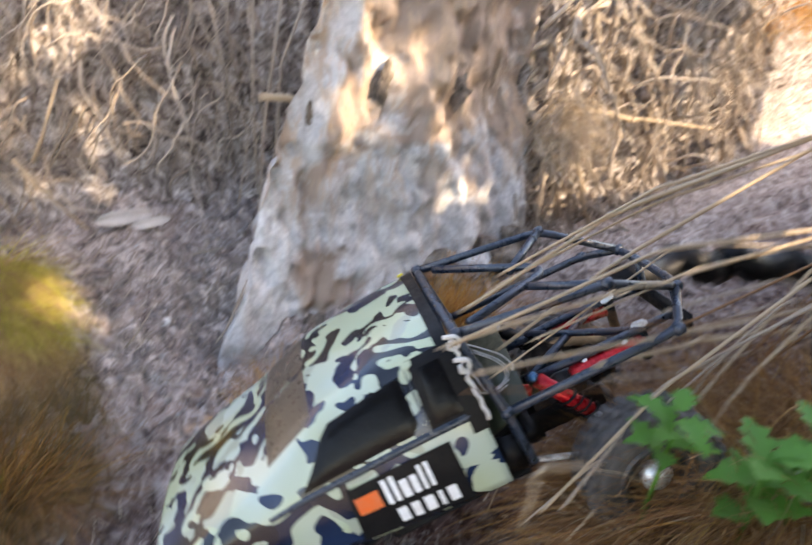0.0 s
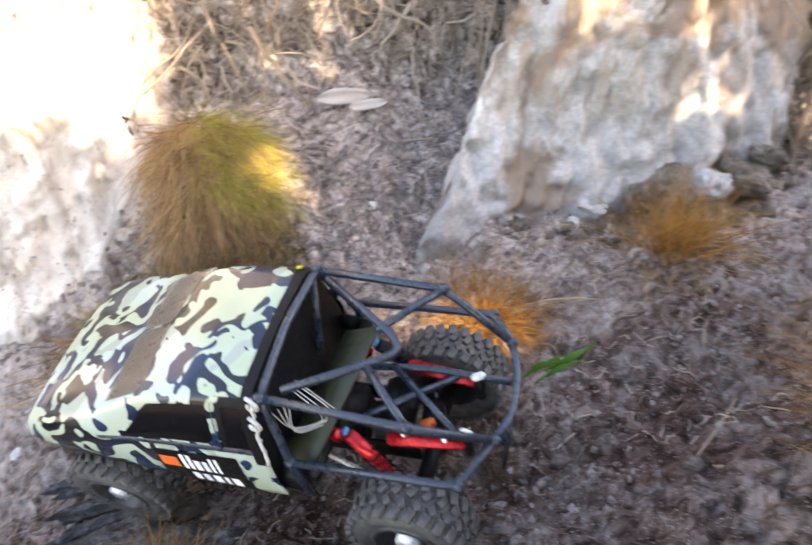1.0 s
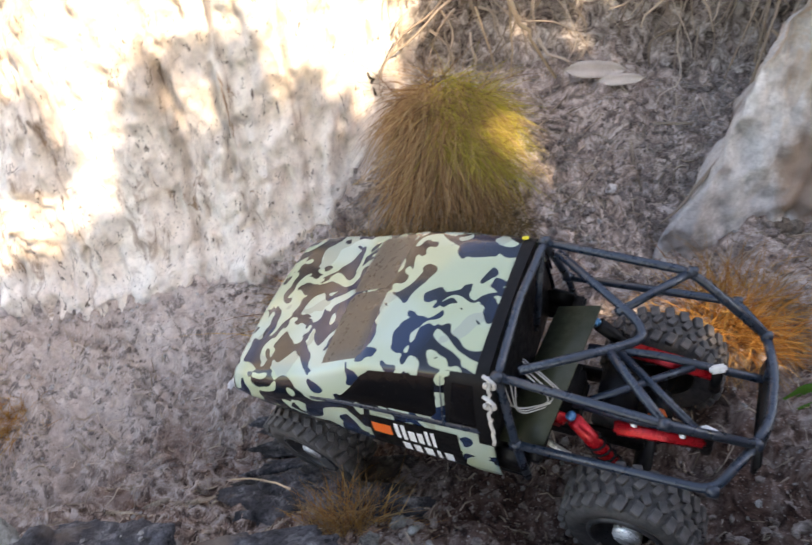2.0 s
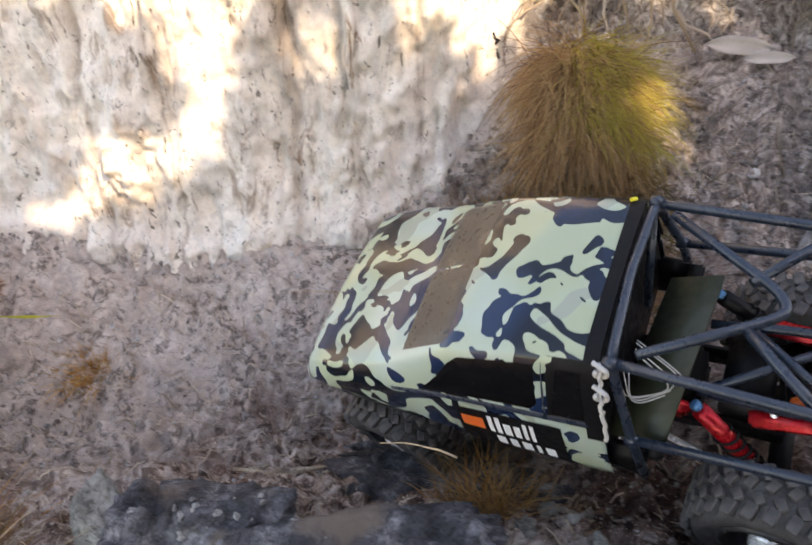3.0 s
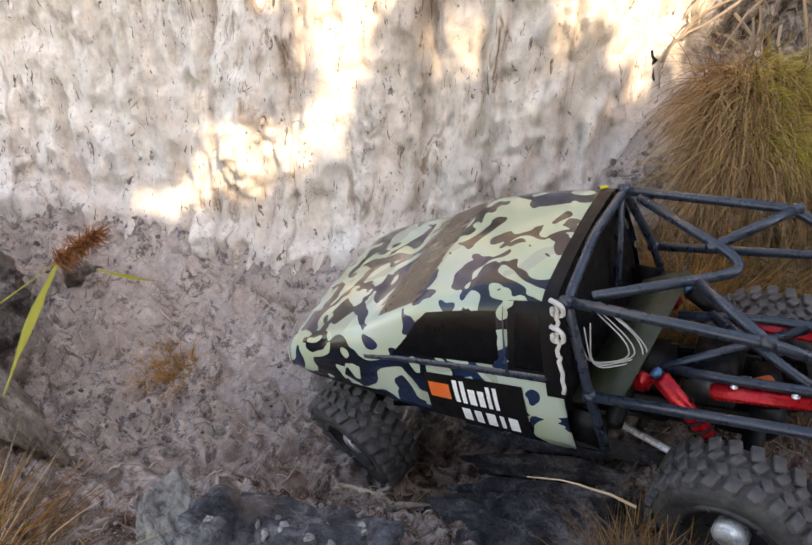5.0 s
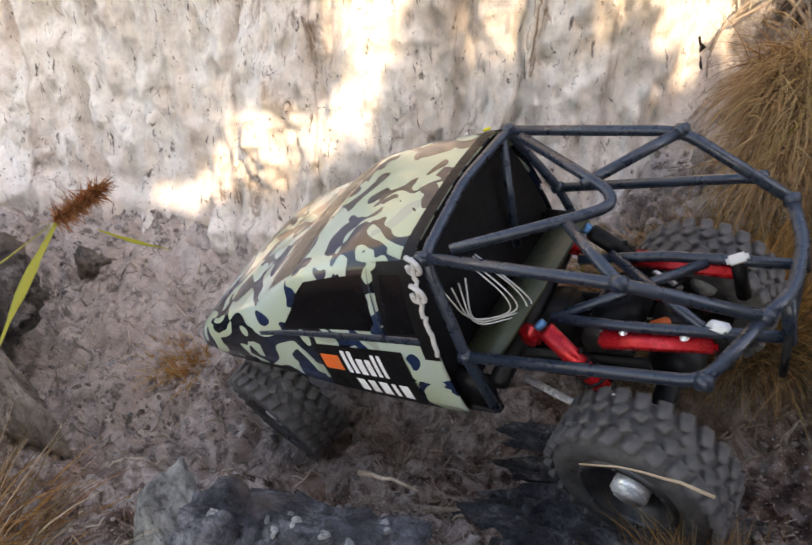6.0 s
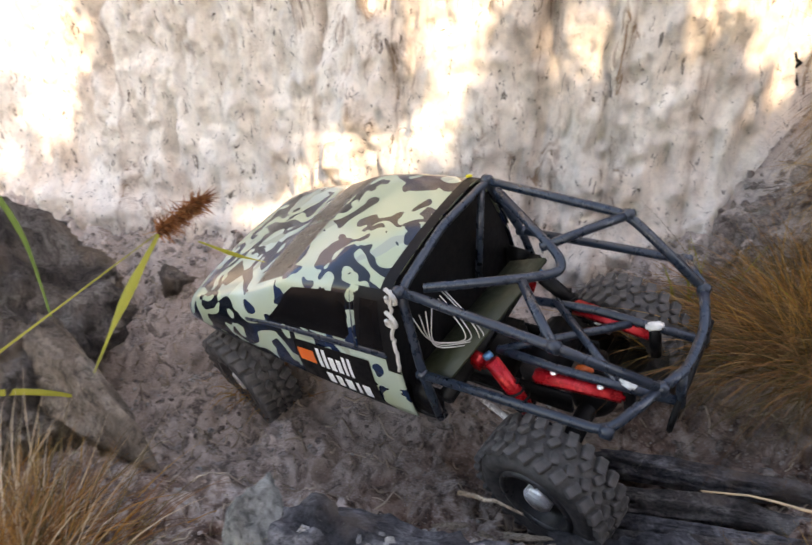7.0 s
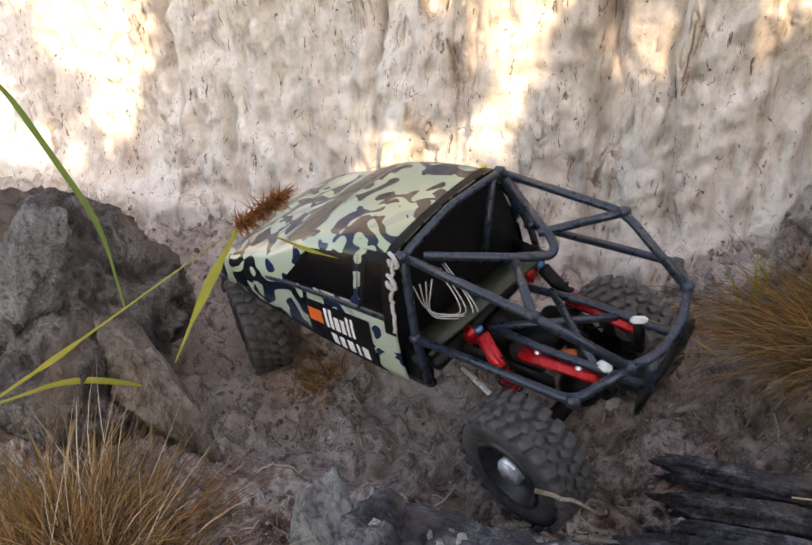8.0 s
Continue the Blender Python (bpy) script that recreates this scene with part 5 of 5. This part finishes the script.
def build_chassis(car):
    for s in (1, -1):
        part("chassis_rail", slab((0.36, 0.005, 0.022), (-0.060, 0.030 * s, 0.066), (0, 0, 0), 0.001), BLACK, car)
        shock = part("shock_body", tube([(0.066, 0.050 * s, 0.122), (0.098, 0.058 * s, 0.078)], 0.0066, 14), RED if s < 0 else BLACK, car, "red shock absorber body" if s < 0 else "black shock absorber body")
        part("shock_cap", tube([(0.062, 0.049 * s, 0.128), (0.0645, 0.0495 * s, 0.1245)], 0.0042, 12), BLUE, shock, "blue shock cap")
        part("shock_rod", tube([(0.098, 0.058 * s, 0.078), (0.116, 0.063 * s, 0.053)], 0.0022, 8), STEEL, shock)
        spring = []
        for n in range(60):
            a, u = n * 0.75, n / 59
            c = Vector((0.080, 0.0535 * s, 0.103)).lerp(Vector((0.112, 0.062 * s, 0.059)), u)
            spring.append(c + Vector((0.0076 * math.cos(a), 0.0076 * math.sin(a), 0.004 * math.cos(a))))
        part("spring", tube(spring, 0.0011, 5), BLACK, shock)
        part("shock_mount", slab((0.016, 0.008, 0.020), (0.050, 0.047 * s, 0.112), (0, 20, 0), 0.003), RED, car, "red shock mount")
        link = part("side_plate", slab((0.072, 0.014, 0.009), (0.132, 0.036 * s, 0.105), (0, 2, -6 * s), 0.0025), RED, car, "red side plate")
        part("screw", can(0.0028, 0.003, (0.112, 0.036 * s, 0.1105)), STEEL, link)
        part("screw", can(0.0028, 0.003, (0.150, 0.036 * s, 0.1105)), STEEL, link)
        post = part("body_post", can(0.0048, 0.034, (0.169, 0.030 * s, 0.098), (0, 0, 0), 14), BLACK, car)
        part("post_cap", slab((0.014, 0.008, 0.006), (0.169, 0.030 * s, 0.116), (0, -8, 20 * s), 0.002), WHITE, post, "white post clip")
        part("link_rod", tube([(0.020, 0.036 * s, 0.045), (0.110, 0.058 * s, 0.026)], 0.003, 8), STEEL, car)
        part("front_link", tube([(-0.06, 0.036 * s, 0.045), (-0.205, 0.052 * s, 0.022)], 0.003, 8), BLACK, car)
        part("rear_corner", slab((0.030, 0.010, 0.036), (0.020, 0.087 * s, 0.096), (0, 10, 0), 0.004), BLACK, car, "black lower rear corner of the cab")
        part("rock_slider", slab((0.125, 0.010, 0.008), (-0.030, 0.086 * s, 0.074), (0, -2, 0), 0.003), BLACK, car)
    part("battery_tray", slab((0.090, 0.050, 0.022), (-0.075, 0, 0.088), (0, 0, 0), 0.003), BLACK, car)
    part("gearbox", slab((0.060, 0.046, 0.040), (0.030, 0.0, 0.075), (0, 0, 0), 0.005), BLACK, car)
    part("electric_motor", can(0.0185, 0.052, (0.092, 0.004, 0.084), (90, 0, 0), 24, 0.002), BLACK, car)
    part("motor_bell", can(0.0188, 0.006, (0.092, -0.024, 0.084), (90, 0, 0), 24, 0.001), RIM, car)
    part("servo", slab((0.020, 0.028, 0.026), (0.128, 0.0, 0.078), (0, 0, 10), 0.002), BLACK, car)
    part("servo_horn", slab((0.014, 0.010, 0.005), (0.128, -0.016, 0.098), (0, 0, 30), 0.0015), ORANGE, car, "orange plastic arm")
    part("cross_board", slab((0.046, 0.150, 0.005), (0.036, -0.008, 0.122), (0, -24, -6), 0.0015), OLIVE_BOARD, car, "olive green cross board")
    part("cross_plate", slab((0.012, 0.176, 0.012), (0.040, 0.0, 0.106), (0, 0, 0), 0.002), BLACK, car)
    part("skid_plate", slab((0.120, 0.058, 0.006), (0.0, 0.0, 0.048), (0, 0, 0), 0.002), BLACK, car)
    part("tail_plate", slab((0.004, 0.10, 0.018), (0.205, 0.0, 0.108), (0, 8, 0), 0.001), BLACK, car)
    rng = np.random.default_rng(3)
    for n in range(4):
        a = rng.uniform(0.4, 1.6)
        loop = [Vector((0.010 + 0.003 * n, -0.062 + 0.005 * n, 0.165)), Vector((0.014 + 0.006 * a, -0.058 - 0.006 * a, 0.136)),
                Vector((0.044 + 0.004 * n, -0.046 + 0.004 * n, 0.136 - 0.008 * a)), Vector((0.040 + 0.008 * a, -0.046 + 0.003 * n, 0.150)), Vector((0.022, -0.040 + 0.003 * n, 0.168 + 0.004 * a))]
        part("cable", tube(rounded(loop, 0.014, 5), 0.0006, 5), CLOTH, car, "thin grey cable")
    cord = [Vector(body_point(0.006, s, 0.003)) + Vector((0.005 + rng.uniform(-0.0015, 0.0015), rng.uniform(-0.0015, 0.001), 0)) for s in np.linspace(2.0, 0.85, 24)]
    part("cord", tube(cord, 0.0016, 7), CLOTH, car, "frayed grey cord along the cab's rear edge")
    for s in (1.93, 1.62):
        p = body_point(0.006, s, 0.002)
        part("cord_knot", tube(rounded([p + Vector((0.000, 0.001, 0.005)), p + Vector((0.010, -0.003, 0.004)), p + Vector((0.009, -0.002, -0.006)), p + Vector((0.001, -0.003, -0.005)), p + Vector((0.003, -0.004, 0.002))], 0.004), 0.0018, 8), CLOTH, car, "knot of grey cord")
    for x in (-0.215, 0.120):
        z = 0.022 if x < 0 else 0.028
        axle = part("axle", tube([(0, -0.078, 0), (0, 0.078, 0)], 0.0085, 12), BLACK, car)
        axle.matrix_basis = pose(x, 0, z)
        AXLES.append(axle)
        hub = bmesh.new()
        bmesh.ops.create_uvsphere(hub, u_segments=16, v_segments=10, radius=0.021)
        hub.transform(pose(0, 0.012, 0))
        part("differential", hub, BLACK, axle)


def tyre_mesh(side):
    """A knobbly tyre round the y axis."""
    bm = bmesh.new()
    prof = [(0.032, -0.018), (0.036, -0.0205), (0.044, -0.0225), (0.0505, -0.0215), (0.0545, -0.017), (0.0555, -0.008), (0.0560, 0.0),
            (0.0555, 0.008), (0.0545, 0.017), (0.0505, 0.0215), (0.044, 0.0225), (0.036, 0.0205), (0.032, 0.018)]
    n = 56
    rings = [[bm.verts.new((r * math.cos(2 * math.pi * k / n), y, r * math.sin(2 * math.pi * k / n))) for r, y in prof] for k in range(n)]
    for k in range(n):
        a, b = rings[k], rings[(k + 1) % n]
        for j in range(len(prof) - 1):
            bm.faces.new((a[j], a[j + 1], b[j + 1], b[j]))
    return bm


def lug_mesh(size):
    bm = bmesh.new()
    bmesh.ops.create_cube(bm, size=1)
    bmesh.ops.bevel(bm, geom=bm.edges[:], offset=0.12, segments=1, affect="EDGES")
    bmesh.ops.scale(bm, vec=size, verts=bm.verts)
    me = bpy.data.meshes.new("lug")
    bm.to_mesh(me)
    bm.free()
    me.materials.append(RUBBER)
    return me


def lathe(prof, sides=32):
    bm = bmesh.new()
    rings = [[bm.verts.new((r * math.cos(2 * math.pi * k / sides), y, r * math.sin(2 * math.pi * k / sides))) for r, y in prof] for k in range(sides)]
    for k in range(sides):
        a, b = rings[k], rings[(k + 1) % sides]
        for j in range(len(prof) - 1):
            bm.faces.new((a[j], a[j + 1], b[j + 1], b[j]))
    bmesh.ops.remove_doubles(bm, verts=bm.verts, dist=1e-5)
    return bm


WHEELS = [(-0.206, -0.089, 0.022), (-0.206, 0.089, 0.022), (0.120, -0.089, 0.028), (0.120, 0.089, 0.028)]


def build_wheels(car):
    made = []
    outer, inner = lug_mesh((0.0062, 0.0125, 0.0085)), lug_mesh((0.0056, 0.0095, 0.0070))
    for x, y, z in WHEELS:
        s = -1 if y < 0 else 1
        wheel = new("wheel")
        wheel.parent = car
        wheel.matrix_basis = pose(x, y, z)
        part("tyre", tyre_mesh(s), RUBBER, wheel, "dusty black knobbly tyre")
        part("rim", lathe([(0.0345, -0.017), (0.0345, 0.017 * s * s), (0.0345, 0.018), (0.0325, 0.020), (0.0285, 0.0185), (0.0265, 0.010), (0.020, 0.006), (0.010, 0.0075), (0.0001, 0.0075)]
                          if s > 0 else [(0.0345, 0.017), (0.0345, -0.018), (0.0325, -0.020), (0.0285, -0.0185), (0.0265, -0.010), (0.020, -0.006), (0.010, -0.0075), (0.0001, -0.0075)]),
             RIM, wheel, "dark grey rim")
        part("lock_ring", lathe([(0.0345, 0.0185 * s), (0.0335, 0.0215 * s), (0.0300, 0.0215 * s), (0.0290, 0.0185 * s)]), RIM, wheel)
        part("hub_nut", can(0.0125, 0.013, (0, 0.0130 * s, 0), (90, 0, 0), 10, 0.0015), STEEL, wheel, "bright metal hub nut")
        for k in range(6):
            a = math.radians(60 * k + 15)
            part("rim_screw", can(0.0014, 0.002, (0.0318 * math.cos(a), 0.0218 * s, 0.0318 * math.sin(a)), (90, 0, 0), 6, 0), RIM, wheel)
        for k in range(26):
            for yy, tilt, off, me in ((-0.0155, -16, 0.0, outer), (0.0155, 16, 0.5, outer), (-0.0055, 28, 0.3, inner), (0.0055, -28, 0.8, inner)):
                lug = new("lug", me)
                lug.parent = wheel
                lug.matrix_basis = pose(0, 0, 0, 0, (k + off) * 360 / 26, 0) @ pose(0.0563 if me is outer else 0.0572, yy, 0, tilt, 0, 0)
        made.append(wheel)
    return made


def build_truck():
    car = new("toy_truck")
    tagged(car, "radio-controlled crawler truck with camouflage cab and black tube cage", "toy truck")
    build_body(car)
    build_cage(car)
    build_chassis(car)
    return car, build_wheels(car)


truck, wheels = build_truck()

TRUCK_ROWS = [
    (0, pose(0.3833, -0.3016, 0.2320, -12.7, -22.4, -18.7)),
    (0.5, pose(0.2179, -0.1919, 0.1251, -4.4, -21.4, -34.1)),
    (0.8, pose(0.1124, -0.1111, 0.0785, -3.1, -11.0, -30.3)),
    (1, pose(0.0944, -0.1007, 0.0685, 11.0, -7.7, -32.4)),
    (1.5, pose(0.0888, -0.0698, 0.0459, 17.1, -5.7, -25.1)),
    (1.7, pose(0.0900, -0.0648, 0.0414, 14.9, -3.5, -23.6)),
    (2.8, pose(0.0435, -0.0799, 0.0442, 16.9, -8.2, -22.2)),
    (3, pose(0.0340, -0.0780, 0.0531, 20.6, -10.0, -23.4)),
    (3.5, pose(-0.0239, -0.0569, 0.0516, 28.5, -15.4, -21.8)),
    (4, pose(-0.0881, -0.0110, -0.0087, 4.4, -13.0, -16.7)),
    (4.2, pose(-0.1020, -0.0137, -0.0045, 9.2, -14.0, -19.0)),
    (5.3, pose(-0.1383, 0.0090, 0.0025, 14.2, -13.1, -17.7)),
    (5.5, pose(-0.1614, 0.0085, 0.0073, 17.0, -13.2, -18.0)),
    (6, pose(-0.2263, 0.0156, 0.0126, 20.7, -16.0, -18.8)),
    (6.5, pose(-0.2871, 0.0334, 0.0089, 21.8, -14.9, -21.1)),
    (7, pose(-0.3718, 0.0730, -0.0442, 20.4, -3.2, -14.6)),
    (7.5, pose(-0.4038, 0.0735, -0.0496, 14.8, -1.4, -15.4)),
    (8, pose(-0.4420, 0.0838, -0.0495, 15.4, -0.9, -17.6)),
]


def motions():
    walk(truck, TRUCK_ROWS)
    at = np.array([t for t, _ in TRUCK_ROWS])
    xy = np.array([m.translation[:] for _, m in TRUCK_ROWS])
    gone = np.concatenate([[0], np.cumsum(np.linalg.norm(np.diff(xy, axis=0), axis=1))])
    def axle_rows(front, x, z, y=None):
        """An axle's tilt on its links; with y, the pose of the wheel at that end, steered and rolling."""
        rows = []
        for n in range(81):
            t = n * 0.1
            spin = -math.degrees(float(np.interp(t, at, gone)) / 0.058)
            if front:
                steer = float(np.interp(t, [0, 0.6, 1.5, 3.0, 4.0, 5.5, 6.5, 7.5, 8.0], [8, 4, -6, -10, -16, -15, -11, -14, -24]))
                tilt = float(np.interp(t, [0, 3.0, 4.0, 5.5, 6.5, 7.5, 8.0], [0, 3, 9, 4, 0, -2, -8]))
                lead = float(np.interp(t, [0, 3, 5.5, 7.0, 8], [0.0, 0.0, -0.024, -0.030, -0.044]))
            else:
                steer = float(np.interp(t, [0, 1.5, 4.0, 6.5, 8.0], [0, -2, -5, -8, -8]))
                tilt = float(np.interp(t, [0, 1.0, 1.5, 4.0, 6.5, 8.0], [0, -4, -6, -1, -3, -2]))
                lead = 0.0
            m = pose(x + lead, 0, z, tilt, 0, 0)
            rows.append((t, m if y is None else m @ pose(0, y, 0, 0, 0, steer) @ pose(0, 0, 0, 0, spin, 0)))
        return rows

    for wheel, (x, y, z) in zip(wheels, WHEELS):
        walk(wheel, axle_rows(x < 0, x, z, y))
    walk(AXLES[0], axle_rows(True, -0.215, 0.022))
    walk(AXLES[1], axle_rows(False, 0.120, 0.028))
    for clump in SPRING:
        x, y, z = clump.location
        walk(clump, [(t, pose(x, y, z, 0, a, 0)) for t, a in ((0.0, 0), (0.4, 4), (0.6, 18), (0.8, 42), (1.0, 66), (1.3, 74), (8.0, 74))])
    for weed in SWEPT:
        x, y, z = weed.location
        walk(weed, [(t, pose(x + d, y, z, 0, 90 * d, 0)) for t, d in ((0.0, 0), (0.2, 0.04), (0.4, 0.10), (0.6, 0.13), (8.0, 0.13))])
    for n, stalk in enumerate(STALKS):
        f = 0.8 + 0.1 * (n % 4)
        walk(stalk, [(0.0, pose(0, 0, 0)), (0.1, pose(0.09 * f, 0.01, 0)), (0.2, pose(0.17 * f, 0.02, 0.0)), (0.3, pose(0.24 * f, 0.03, 0)), (0.5, pose(0.32 * f, 0.04, 0)), (0.8, pose(0.34 * f, 0.04, 0)), (8.0, pose(0.34 * f, 0.04, 0))])


motions()
